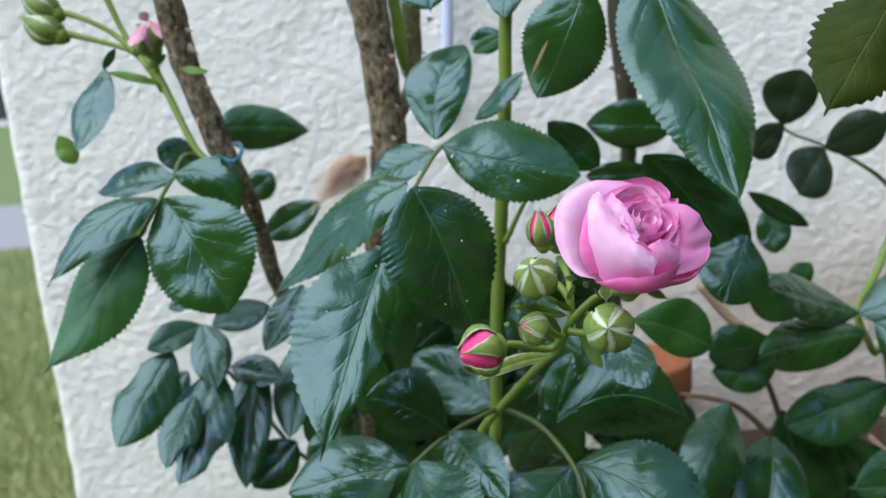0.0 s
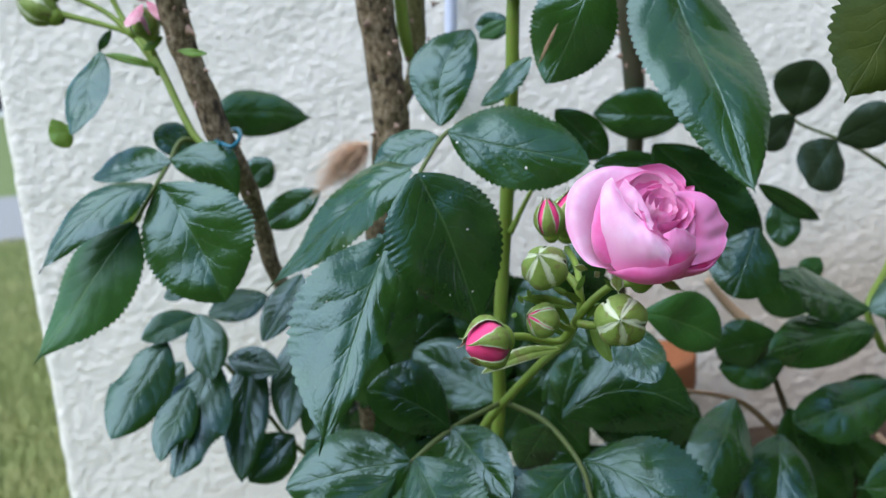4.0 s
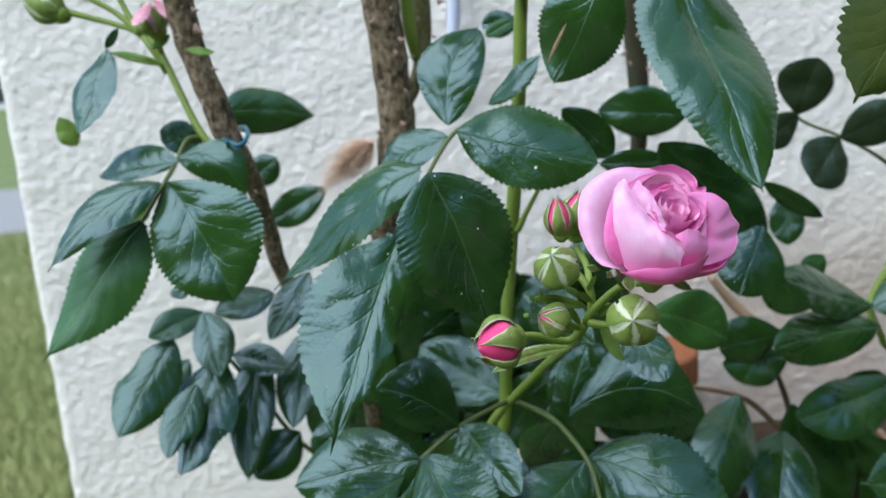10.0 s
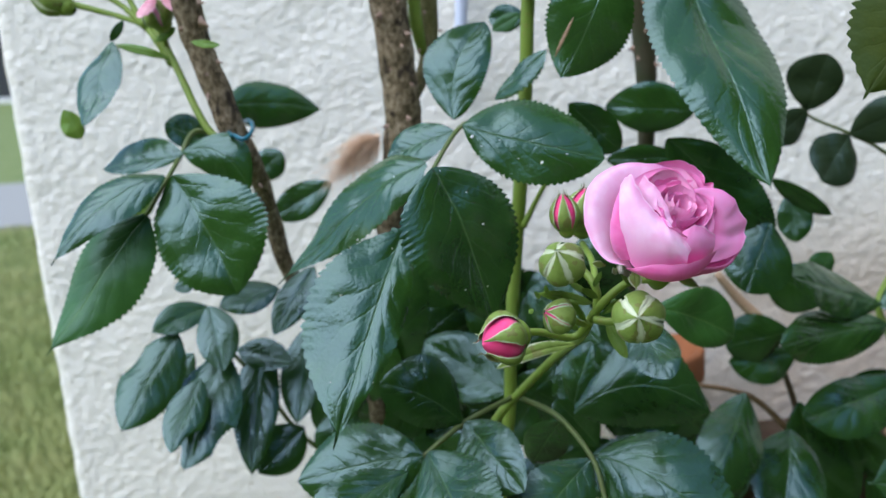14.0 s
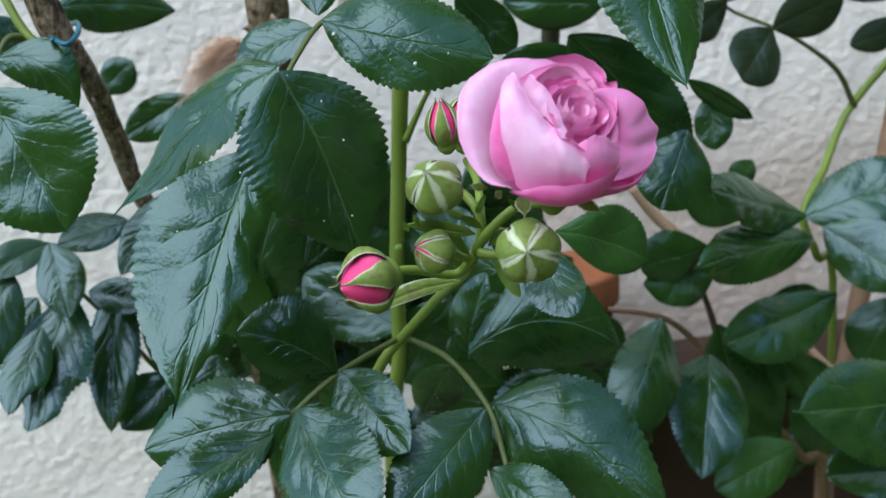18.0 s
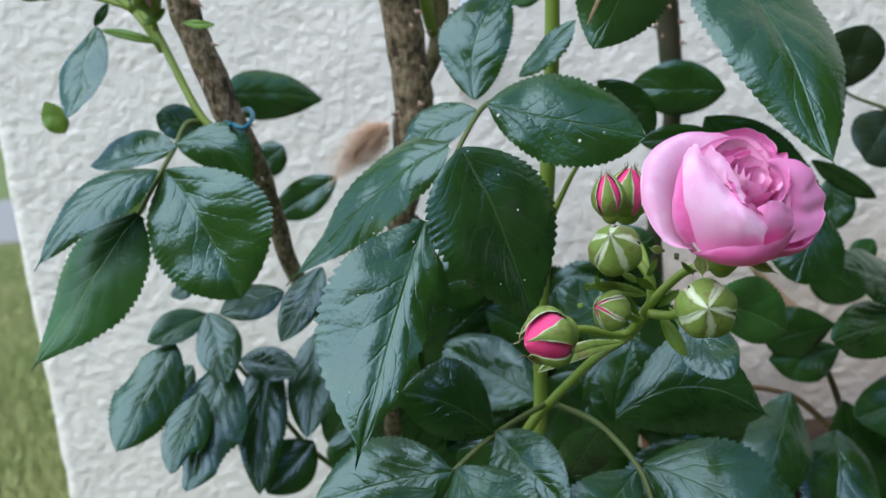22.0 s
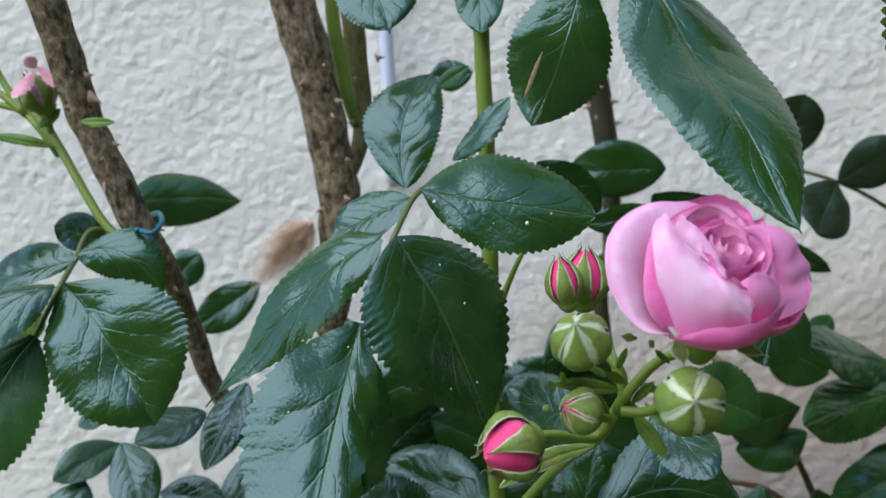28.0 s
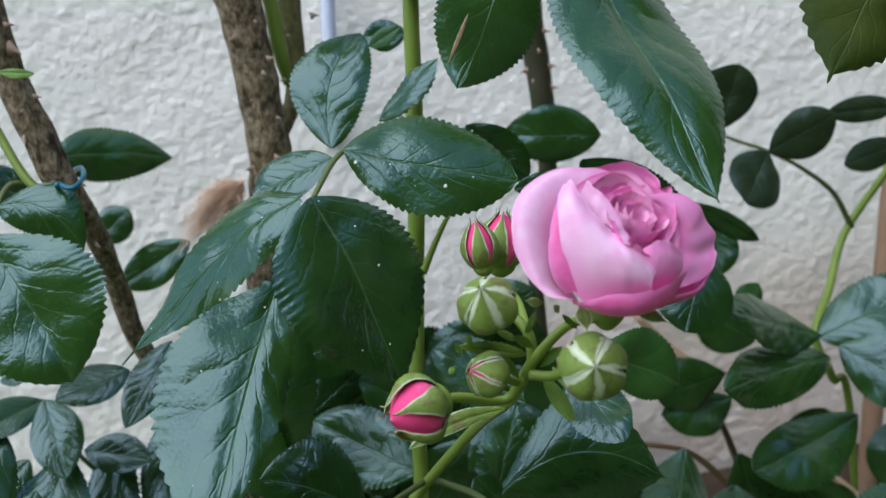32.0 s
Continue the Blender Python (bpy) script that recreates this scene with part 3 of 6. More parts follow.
thorn(cane_a, (-0.0796, 0.505, 0.9617), (0.6, -0.8, 0), 0.0033)
thorn(cane_a, (-0.101, 0.505, 1.025), (-0.4, -0.9, 0.2), 0.0024)
thorn(cane_a, (-0.1062, 0.505, 1.065), (-0.3, -1, 0), 0.0024)
thorn(cane_b, (-0.0072, 0.562, 1.048), (-0.3, -1, 0.3), 0.0068)
thorn(cane_b, (0.0083, 0.562, 1.037), (0.8, -0.5, 0.2), 0.0042)
thorn(cane_b, (0.0046, 0.562, 1.03), (0.2, -1, 0.1), 0.0037)
thorn(cane_b, (0.0045, 0.562, 0.987), (0.5, -0.8, 0.2), 0.0042)
thorn(cane_b, (-0.0091, 0.562, 0.9831), (-0.7, -0.7, 0.3), 0.0042)
thorn(cane_b, (-0.0036, 0.562, 1.017), (-0.3, -1, 0.1), 0.0026)
thorn(cane_b, (0.0082, 0.562, 1.007), (0.8, -0.5, 0), 0.0026)
thorn(cane_b, (0.0045, 0.562, 1.056), (0.3, -1, 0.2), 0.0026)
thorn(cane_c, (0.0335, 0.592, 1.058), (1, -0.2, 0.2), 0.0044)
thorn(cane_c, (0.0148, 0.592, 1.026), (-0.8, -0.3, 0.2), 0.0033)
thorn(cane_c, (0.0284, 0.592, 1.037), (0.9, -0.3, 0.1), 0.0027)
thorn(cane_c, (0.0198, 0.592, 1.049), (-0.8, -0.3, 0.2), 0.0027)
thorn(cane_d, (0.1709, 0.64, 1.036), (1, -0.2, 0.1), 0.0041)
thorn(cane_d, (0.1567, 0.64, 1.029), (-1, -0.2, 0.1), 0.0038)
thorn(cane_d, (0.1575, 0.64, 1.014), (-0.9, -0.3, 0.1), 0.0044)
thorn(cane_d, (0.1722, 0.64, 1.015), (0.9, -0.3, 0.1), 0.0044)
thorn(cane_d, (0.1724, 0.64, 1.002), (0.9, -0.3, 0.1), 0.0041)
thorn(cane_d, (0.166, 0.64, 1.044), (0.3, -1, 0.1), 0.0032)
thorn(cane_d, (0.161, 0.64, 1.007), (-0.2, -1, 0.1), 0.0032)
thorn(cane_d, (0.1666, 0.64, 1.025), (0.2, -1, 0.1), 0.0029)
tube("stem", ((0.081, 0.47, 1.115), (0.073, 0.475, 1.048), (0.07, 0.48, 1.011), (0.064, 0.48, 0.961), (0.059, 0.485, 0.92), (0.052, 0.485, 0.865), (0.049, 0.49, 0.823), (0.037, 0.5, 0.719), (0.037, 0.5, 0.3595), (0.037, 0.5, -0.02)), (0.0033, 0.0035, 0.0036, 0.0039, 0.0037, 0.0035, 0.0036, 0.0041, 0.0041, 0.0041), STEM, rose_bush, "upright smooth green rose stem", sides=12)
stem_b = tube("stem", ((0.022, 0.48, 0.789), (0.039, 0.455, 0.831), (0.051, 0.444, 0.849), (0.069, 0.41, 0.88), (0.075, 0.36, 0.905), (0.079, 0.335, 0.924), (0.09, 0.33, 0.935), (0.098, 0.323, 0.938), (0.102, 0.32, 0.939)), (0.0029, 0.0026, 0.0023, 0.0021, 0.0020, 0.0018, 0.0016, 0.0016, 0.0015), STEM, rose_bush, "green flowering shoot", sides=12)
tube("side_shoot", ((0.063, 0.48, 0.931), (0.069, 0.478, 0.942), (0.076, 0.472, 0.955), (0.085, 0.468, 0.966)), (0.0019, 0.0014, 0.0011, 0.0009), STEM, rose_bush)
spray_a = tube("leaf_stalk", ((0.0646, 0.488, 0.9751), (0.0494, 0.462, 0.9876), (0.0345, 0.436, 0.9927), (0.0206, 0.415, 0.9794), (0.0069, 0.396, 0.9578)), (0.0013, 0.0012, 0.0012, 0.0011, 0.0009), STALK, rose_bush, sides=7)
leaf(spray_a, (0.0334, 0.424, 0.9934), (0.1004, 0.42, 0.9722), (0.0602, -0.9287, 0.366), 0.0235, 0.0193, mid=(0.0629, 0.419, 0.9837), fold=(-16, -2), full=0.5, ribs=0.8)
leaf(spray_a, (0.0148, 0.412, 0.9792), (-0.0646, 0.435, 0.9214), (-0.5599, -0.6541, 0.5086), 0.0164, 0.0171, mid=(-0.0179, 0.4205, 0.9611), fold=(-6, -6), full=0.42, drip=0.08)
leaf(spray_a, (0.0179, 0.368, 0.9824), (0.0386, 0.362, 0.9134), (0.4489, -0.8685, 0.2102), 0.0261, 0.0302, mid=(0.0298, 0.362, 0.9546), fold=(6, 14), full=0.42, ribs=0.5, quilt=0.8)
leaf(spray_a, (0.002, 0.405, 0.9503), (-0.0356, 0.352, 0.8652), (0.1791, -0.8687, 0.4618), 0.0137, 0.0306, mid=(-0.015, 0.376, 0.9144), fold=(10, -4), quilt=1.7, full=0.45, drip=0.09, ribs=1.2)
leaf(spray_a, (0.0289, 0.43, 0.991), (-0.0052, 0.44, 0.979), (-0.4135, -0.659, 0.6282), 0.0113, 0.0113, full=0.5)
leaf(spray_a, (0.0303, 0.472, 0.992), (0.0516, 0.495, 1.041), (-0.0658, -0.8933, 0.4446), 0.0182, 0.0163, mid=(0.0342, 0.4805, 1.02), full=0.5)
leaf(spray_a, (0.0523, 0.47, 1.001), (0.0795, 0.46, 1.024), (-0.5988, -0.694, 0.3998), 0.0054, 0.0086, full=0.5, teeth=12)
leaf(rose_bush, (0.11, 0.435, 1.065), (0.0835, 0.446, 1.01), (-0.3232, -0.9457, -0.033), 0.0196, 0.0214, mid=(0.0977, 0.4375, 1.036), fold=(-14, -6), full=0.46, name='leaf')
leaf(rose_bush, (0.1476, 0.474, 1.071), (0.1702, 0.392, 0.9583), (0.0636, -0.8022, 0.5937), 0.0317, 0.0311, mid=(0.1596, 0.436, 1.015), fold=(-10, 12), teeth=34, full=0.41, drip=0.02, ribs=1.2, name='leaf')
leaf(rose_bush, (0.2334, 0.37, 1.047), (0.1936, 0.352, 0.997), (0.1098, -0.9601, 0.2572), 0.0203, 0.0218, fold=(-6, -10), full=0.46, name='leaf', material=LEAF_OLD, teeth=15, drip=0.1)
leaf(climbing_rose, (0.0795, 0.56, 1.041), (0.0568, 0.56, 1.042), (0.0028, -0.9848, 0.1736), 0.0088, 0.0081, name='leaf')
leaf(climbing_rose, (0.0738, 0.53, 1.043), (0.0569, 0.53, 1.035), (-0.1404, -0.9513, 0.2744), 0.0043, 0.0043, name='leaf', material=LEAF_YOUNG)
leaf(rose_bush, (0.0898, 0.432, 1.039), (0.0801, 0.436, 1.021), (-0.1286, -0.9915, 0.0188), 0.0008, 0.0008, name='scar', material=TWIG, quilt=0, teeth=6)
speck(spray_a, (0.0374, 0.421, 0.9882), 0.0008)
speck(spray_a, (0.0661, 0.388, 0.9777), 0.0007)
leaf(climbing_rose, (0.0213, 0.5, 1.109), (0.0347, 0.48, 1.058), (-0.1382, -0.9346, 0.3277), 0.0193, 0.0177, mid=(0.0316, 0.487, 1.081), full=0.5, name='leaf', drip=0.08)
leaf(rose_bush, (0.0777, 0.478, 1.09), (0.0714, 0.462, 1.052), (-0.1208, -0.9069, 0.4037), 0.0104, 0.0104, full=0.55, name='leaf')
spray_b = tube("leaf_stalk", ((0.0558, 0.456, 0.8466), (0.0226, 0.414, 0.8486), (0.0011, 0.402, 0.8379), (-0.0125, 0.397, 0.8305)), (0.0015, 0.0014, 0.0012, 0.0009), STALK, rose_bush, sides=7)
leaf(spray_b, (0.0212, 0.412, 0.8495), (-0.018, 0.41, 0.8742), (0.2698, -0.8946, 0.3563), 0.0144, 0.0198, mid=(0.004, 0.408, 0.8664), full=0.5, ribs=1.2)
leaf(spray_b, (0.0227, 0.412, 0.85), (0.0473, 0.375, 0.8277), (-0.4116, -0.6553, 0.6334), 0.0141, 0.0181, full=0.45, ribs=1.2)
leaf(spray_b, (0.0012, 0.4, 0.8388), (-0.0611, 0.4, 0.8307), (-0.0747, -0.815, 0.5746), 0.0223, 0.0217, mid=(-0.0281, 0.397, 0.8389), fold=(-6, -8), full=0.48, ribs=1.3)
leaf(spray_b, (0.0041, 0.398, 0.8409), (0.0307, 0.34, 0.8097), (-0.3851, -0.5677, 0.7276), 0.0216, 0.0216, mid=(0.015, 0.366, 0.8293), full=0.45, ribs=1.3)
leaf(spray_b, (-0.0067, 0.395, 0.834), (-0.0586, 0.37, 0.8195), (0.1375, -0.695, 0.7057), 0.0136, 0.0136, full=0.5, ribs=1.2)
spray_c = tube("leaf_stalk", ((0.0536, 0.454, 0.8436), (0.0702, 0.43, 0.8411), (0.0826, 0.402, 0.8299), (0.0862, 0.39, 0.8133), (0.087, 0.38, 0.8031)), (0.0015, 0.0015, 0.0012, 0.0012, 0.0009), STALK, rose_bush, sides=7)
leaf(spray_c, (0.0838, 0.405, 0.8298), (0.1488, 0.36, 0.7885), (-0.1794, -0.793, 0.5822), 0.0250, 0.0221, mid=(0.1143, 0.3795, 0.8225), fold=(-8, -14), full=0.42, ribs=1.2)
leaf(spray_c, (0.0816, 0.4, 0.8308), (0.0357, 0.36, 0.8043), (0.1804, -0.6791, 0.7115), 0.0187, 0.0176, full=0.46, ribs=1.2)
leaf(spray_c, (0.0699, 0.42, 0.8428), (0.056, 0.44, 0.8118), (-0.528, -0.8015, -0.2806), 0.0112, 0.0112, full=0.5)
leaf(spray_c, (0.0791, 0.385, 0.8104), (0.1082, 0.35, 0.7997), (-0.3752, -0.5406, 0.753), 0.0119, 0.0104, full=0.5)
leaf(rose_bush, (0.0787, 0.43, 0.8429), (0.1514, 0.43, 0.8336), (0.0518, -0.9121, 0.4066), 0.0256, 0.0206, mid=(0.1147, 0.427, 0.8552), fold=(-4, -18), full=0.5, name='leaf', drip=0.08)
leaf(rose_bush, (0.0795, 0.44, 0.843), (0.0911, 0.44, 0.8769), (-0.4835, -0.8596, 0.1652), 0.0112, 0.0072, full=0.45, name='leaf')
leaf(rose_bush, (0.1235, 0.44, 0.8912), (0.1688, 0.456, 0.8667), (0.3757, -0.9221, 0.0922), 0.0178, 0.0133, mid=(0.1463, 0.445, 0.8824), full=0.58, name='leaf', material=LEAF_YOUNG)
leaf(rose_bush, (0.1069, 0.4, 0.8992), (0.1143, 0.365, 0.8804), (-0.3752, -0.5004, 0.7803), 0.0106, 0.0117, fold=(-18, 10), full=0.5, name='leaf')
leaf(climbing_rose, (0.0995, 0.5, 0.7925), (0.0764, 0.5, 0.8236), (0.0334, -0.9991, 0.0248), 0.0142, 0.0142, name='leaf')
leaf(climbing_rose, (0.0036, 0.56, 0.851), (0.0348, 0.56, 0.8729), (-0.0328, -0.9984, 0.0468), 0.0132, 0.0132, name='leaf')
leaf(climbing_rose, (0.0781, 0.53, 0.8134), (0.1081, 0.53, 0.8385), (-0.0344, -0.9986, 0.0411), 0.0116, 0.0116, name='leaf')
leaf(rose_bush, (0.147, 0.5, 0.9692), (0.2039, 0.505, 0.881), (0.0244, -0.9989, -0.0408), 0.0221, 0.0246, mid=(0.1774, 0.4995, 0.9335), full=0.5, name='leaf', teeth=40)
leaf(rose_bush, (0.2033, 0.5, 0.9168), (0.1825, 0.48, 0.8832), (-0.1054, -0.8247, 0.5556), 0.0197, 0.0197, full=0.5, name='leaf')
leaf(climbing_rose, (0.1936, 0.62, 0.9709), (0.1326, 0.62, 0.9785), (-0.0065, -0.9986, -0.052), 0.0161, 0.0179, full=0.45, name='leaf')
leaf(rose_bush, (0.0941, 0.5, 0.9929), (0.1213, 0.5, 0.9641), (-0.0392, -0.9986, -0.0369), 0.0114, 0.0114, name='leaf')
leaf(rose_bush, (0.1536, 0.5, 0.9586), (0.1125, 0.5, 0.9604), (0.0092, -0.979, 0.2035), 0.0074, 0.0074, name='leaf')
leaf(climbing_rose, (0.2493, 0.6, 0.9144), (0.249, 0.59, 0.882), (-0.243, -0.9264, 0.2878), 0.0120, 0.0104, name='leaf')
spray_r = tube("leaf_stalk", ((0.3616, 0.645, 0.887), (0.3457, 0.637, 0.9131), (0.3188, 0.625, 0.9337), (0.2948, 0.618, 0.9475), (0.2724, 0.62, 0.9585), (0.2645, 0.622, 0.9669)), (0.0021, 0.0017, 0.0013, 0.0012, 0.0010, 0.0010), STALK, climbing_rose, sides=7)
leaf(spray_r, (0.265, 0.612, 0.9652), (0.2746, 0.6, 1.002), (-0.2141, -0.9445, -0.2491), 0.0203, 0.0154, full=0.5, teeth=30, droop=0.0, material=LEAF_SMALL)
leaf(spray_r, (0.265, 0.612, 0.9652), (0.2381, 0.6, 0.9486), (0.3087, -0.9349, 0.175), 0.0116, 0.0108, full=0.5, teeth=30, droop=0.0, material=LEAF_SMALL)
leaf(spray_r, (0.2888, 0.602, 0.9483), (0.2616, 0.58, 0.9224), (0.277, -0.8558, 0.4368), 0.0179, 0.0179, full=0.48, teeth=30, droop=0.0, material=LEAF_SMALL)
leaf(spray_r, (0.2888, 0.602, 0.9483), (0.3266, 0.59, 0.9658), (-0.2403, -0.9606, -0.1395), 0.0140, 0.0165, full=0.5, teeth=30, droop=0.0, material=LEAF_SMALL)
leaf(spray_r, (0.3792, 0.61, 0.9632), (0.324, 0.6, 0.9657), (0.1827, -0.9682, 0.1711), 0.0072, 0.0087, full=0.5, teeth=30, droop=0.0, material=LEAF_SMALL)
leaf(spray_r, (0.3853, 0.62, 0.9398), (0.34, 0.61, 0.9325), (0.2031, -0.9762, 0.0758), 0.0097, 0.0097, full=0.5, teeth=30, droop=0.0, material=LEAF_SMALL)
leaf(climbing_rose, (0.2261, 0.57, 0.9301), (0.2705, 0.583, 0.8999), (0.1699, -0.971, -0.1682), 0.0054, 0.0070, fold=(12, -10), name='leaf')
stem_c = tube("stem", ((0.4065, 0.64, 0.9488), (0.391, 0.645, 0.9231), (0.3568, 0.645, 0.8844), (0.3322, 0.625, 0.8535), (0.3055, 0.595, 0.8344), (0.317, 0.6, 0.8051), (0.3381, 0.62, 0.7514), (0.331, 0.63, 0.3575), (0.331, 0.63, -0.02)), (0.0026, 0.0026, 0.0026, 0.0027, 0.0025, 0.0025, 0.0025, 0.0025, 0.0025), STEM, climbing_rose, "smooth green shoot with a fork")
leaf(stem_c, (0.3035, 0.588, 0.8358), (0.3866, 0.58, 0.8593), (-0.2245, -0.8287, 0.5128), 0.0219, 0.0227, full=0.45, name='leaf')
leaf(stem_c, (0.2966, 0.57, 0.8422), (0.222, 0.52, 0.8797), (0.6407, -0.6522, 0.4051), 0.0157, 0.0181, mid=(0.2558, 0.542, 0.8621), full=0.5, fold=(-4, -16), name='leaf')
leaf(stem_c, (0.2992, 0.565, 0.8292), (0.2103, 0.51, 0.84), (0.4944, -0.6972, 0.5191), 0.0166, 0.0173, mid=(0.2527, 0.5345, 0.8376), full=0.48, fold=(-12, -8), name='leaf')
leaf(stem_c, (0.307, 0.57, 0.834), (0.343, 0.53, 0.806), (-0.416, -0.8131, 0.4071), 0.0217, 0.0188, full=0.5, name='leaf')
leaf(climbing_rose, (0.3173, 0.575, 0.7875), (0.2341, 0.54, 0.7806), (0.225, -0.6738, 0.7038), 0.0230, 0.0170, mid=(0.2734, 0.5545, 0.7836), full=0.5, name='leaf')
leaf(climbing_rose, (0.2018, 0.55, 0.7973), (0.1553, 0.49, 0.7577), (0.1445, -0.6207, 0.7706), 0.0219, 0.0178, mid=(0.1818, 0.517, 0.7792), fold=(-20, -14), full=0.44, name='leaf')
leaf(climbing_rose, (0.2373, 0.57, 0.7618), (0.2106, 0.51, 0.7128), (0.0908, -0.6538, 0.7512), 0.0246, 0.0246, full=0.45, name='leaf')
leaf(climbing_rose, (0.2769, 0.6, 0.7521), (0.2695, 0.6, 0.67), (-0.3207, -0.9467, 0.0287), 0.0226, 0.0202, name='leaf')
leaf(climbing_rose, (0.2878, 0.56, 0.6967), (0.2287, 0.54, 0.6856), (0.1896, -0.8414, 0.506), 0.0176, 0.0176, name='leaf', material=LEAF_YOUNG)
leaf(climbing_rose, (0.3635, 0.52, 0.7391), (0.2572, 0.5, 0.7537), (0.2232, -0.6658, 0.712), 0.0316, 0.0280, mid=(0.3048, 0.507, 0.7478), full=0.45, name='leaf', drip=0.1)
leaf(climbing_rose, (0.3644, 0.53, 0.6865), (0.2877, 0.52, 0.6989), (0.2022, -0.6895, 0.6955), 0.0180, 0.0224, name='leaf')
leaf(climbing_rose, (0.3289, 0.6, 0.7031), (0.2977, 0.6, 0.7327), (0.0207, -0.9995, 0.0218), 0.0161, 0.0161, name='leaf')
leaf(climbing_rose, (0.2359, 0.61, 0.8627), (0.2698, 0.6, 0.8351), (-0.2043, -0.9735, 0.1025), 0.0148, 0.0181, full=0.5, name='leaf')
leaf(climbing_rose, (0.245, 0.59, 0.8226), (0.1992, 0.585, 0.8168), (0.0947, -0.9898, 0.1068), 0.0158, 0.0175, full=0.55, name='leaf')
leaf(climbing_rose, (0.2514, 0.6, 0.8031), (0.2002, 0.585, 0.806), (0.2739, -0.843, 0.463), 0.0190, 0.0082, full=0.5, name='leaf')
leaf(climbing_rose, (0.2737, 0.62, 0.846), (0.2835, 0.62, 0.8665), (-0.1814, -0.9796, 0.0862), 0.0112, 0.0060, name='leaf', material=LEAF_YOUNG)
spray_l = tube("leaf_stalk", ((-0.1012, 0.527, 0.9877), (-0.1146, 0.518, 0.9938), (-0.1212, 0.505, 0.9825), (-0.1241, 0.484, 0.9738), (-0.1403, 0.487, 0.9529)), (0.0017, 0.0016, 0.0013, 0.0013, 0.0013), STALK, climbing_rose, sides=7)
leaf(spray_l, (-0.1201, 0.476, 0.9752), (-0.0892, 0.456, 0.9116), (-0.123, -0.9622, 0.2429), 0.0327, 0.0274, mid=(-0.1021, 0.463, 0.9454), fold=(10, 14), full=0.47, ribs=1.2)
leaf(spray_l, (-0.1234, 0.475, 0.9751), (-0.1798, 0.45, 0.9369), (-0.0906, -0.7666, 0.6358), 0.0136, 0.0136, mid=(-0.1537, 0.4595, 0.9659), fold=(-4, -8), full=0.42, drip=0.06)
# The lighter green of this blade stands in for light shining through it.
leaf(spray_l, (-0.1357, 0.474, 0.9556), (-0.1914, 0.45, 0.8897), (-0.1553, -0.8787, 0.4514), 0.0223, 0.0201, mid=(-0.1632, 0.464, 0.9251), material=LEAF_YOUNG, fold=(-8, -8), full=0.42, drip=0.08)
leaf(spray_l, (-0.1192, 0.5, 0.9836), (-0.1701, 0.52, 0.9769), (-0.3535, -0.6889, 0.6328), 0.0078, 0.0155, full=0.5)
leaf(spray_l, (-0.1189, 0.5, 0.9854), (-0.0822, 0.49, 0.9609), (-0.1705, -0.9751, 0.1418), 0.0122, 0.0136, mid=(-0.0958, 0.492, 0.9825), full=0.5)
leaf(spray_l, (-0.1125, 0.54, 0.9853), (-0.1353, 0.532, 0.9982), (0.5009, -0.7596, 0.4148), 0.0095, 0.0126, full=0.5)
leaf(spray_l, (-0.1382, 0.5, 0.9612), (-0.1573, 0.51, 0.9508), (-0.3818, -0.9079, -0.1728), 0.0068, 0.0068, material=LEAF_TENDER)
leaf(climbing_rose, (-0.1149, 0.605, 1.001), (-0.0546, 0.64, 0.9912), (0.5147, -0.7929, 0.3261), 0.0169, 0.0152, mid=(-0.088, 0.6195, 0.9996), full=0.45, name='leaf', drip=0.04)
leaf(climbing_rose, (-0.1031, 0.62, 0.9508), (-0.0826, 0.62, 0.9673), (-0.0665, -0.9944, 0.082), 0.0106, 0.0106, name='leaf', teeth=14)
leaf(climbing_rose, (-0.0503, 0.6, 0.9466), (-0.0908, 0.6, 0.9269), (-0.0682, -0.9878, 0.1398), 0.0120, 0.0112, name='leaf')
spray_d = tube("leaf_stalk", ((-0.0518, 0.592, 0.7415), (-0.0766, 0.582, 0.7713), (-0.0894, 0.578, 0.7884), (-0.1083, 0.572, 0.8243), (-0.1243, 0.562, 0.8562), (-0.1342, 0.565, 0.8807)), (0.0016, 0.0016, 0.0016, 0.0013, 0.0012, 0.0009), STALK, climbing_rose, sides=7)
leaf(spray_d, (-0.1319, 0.56, 0.8815), (-0.1624, 0.5383, 0.8732), (0.2198, -0.6019, 0.7677), 0.0101, 0.0109, quilt=0.5, full=0.46)
leaf(spray_d, (-0.1486, 0.545, 0.8698), (-0.1785, 0.5047, 0.8238), (0.0207, -0.759, 0.6508), 0.0175, 0.0190, quilt=0.5, full=0.46, bites=((1, 0.2, 0.5, 0.22),))
leaf(spray_d, (-0.128, 0.55, 0.8839), (-0.1187, 0.5252, 0.8488), (-0.0398, -0.8214, 0.569), 0.0144, 0.0122, quilt=0.5, full=0.46)
leaf(spray_d, (-0.1217, 0.545, 0.8558), (-0.1445, 0.5016, 0.7974), (-0.025, -0.7979, 0.6022), 0.0216, 0.0208, quilt=0.5, full=0.46, bites=((1, 0.72, 0.95, 0.5), (-1, 0.55, 0.8, 0.2)))
leaf(spray_d, (-0.1334, 0.525, 0.8459), (-0.1485, 0.494, 0.8119), (0.096, -0.7565, 0.6469), 0.0121, 0.0128, quilt=0.5, full=0.46, bites=((-1, 0.6, 0.95, 0.4),))
leaf(spray_d, (-0.1033, 0.575, 0.8531), (-0.1113, 0.5285, 0.7787), (-0.0527, -0.8445, 0.533), 0.0145, 0.0152, quilt=0.5, full=0.46)
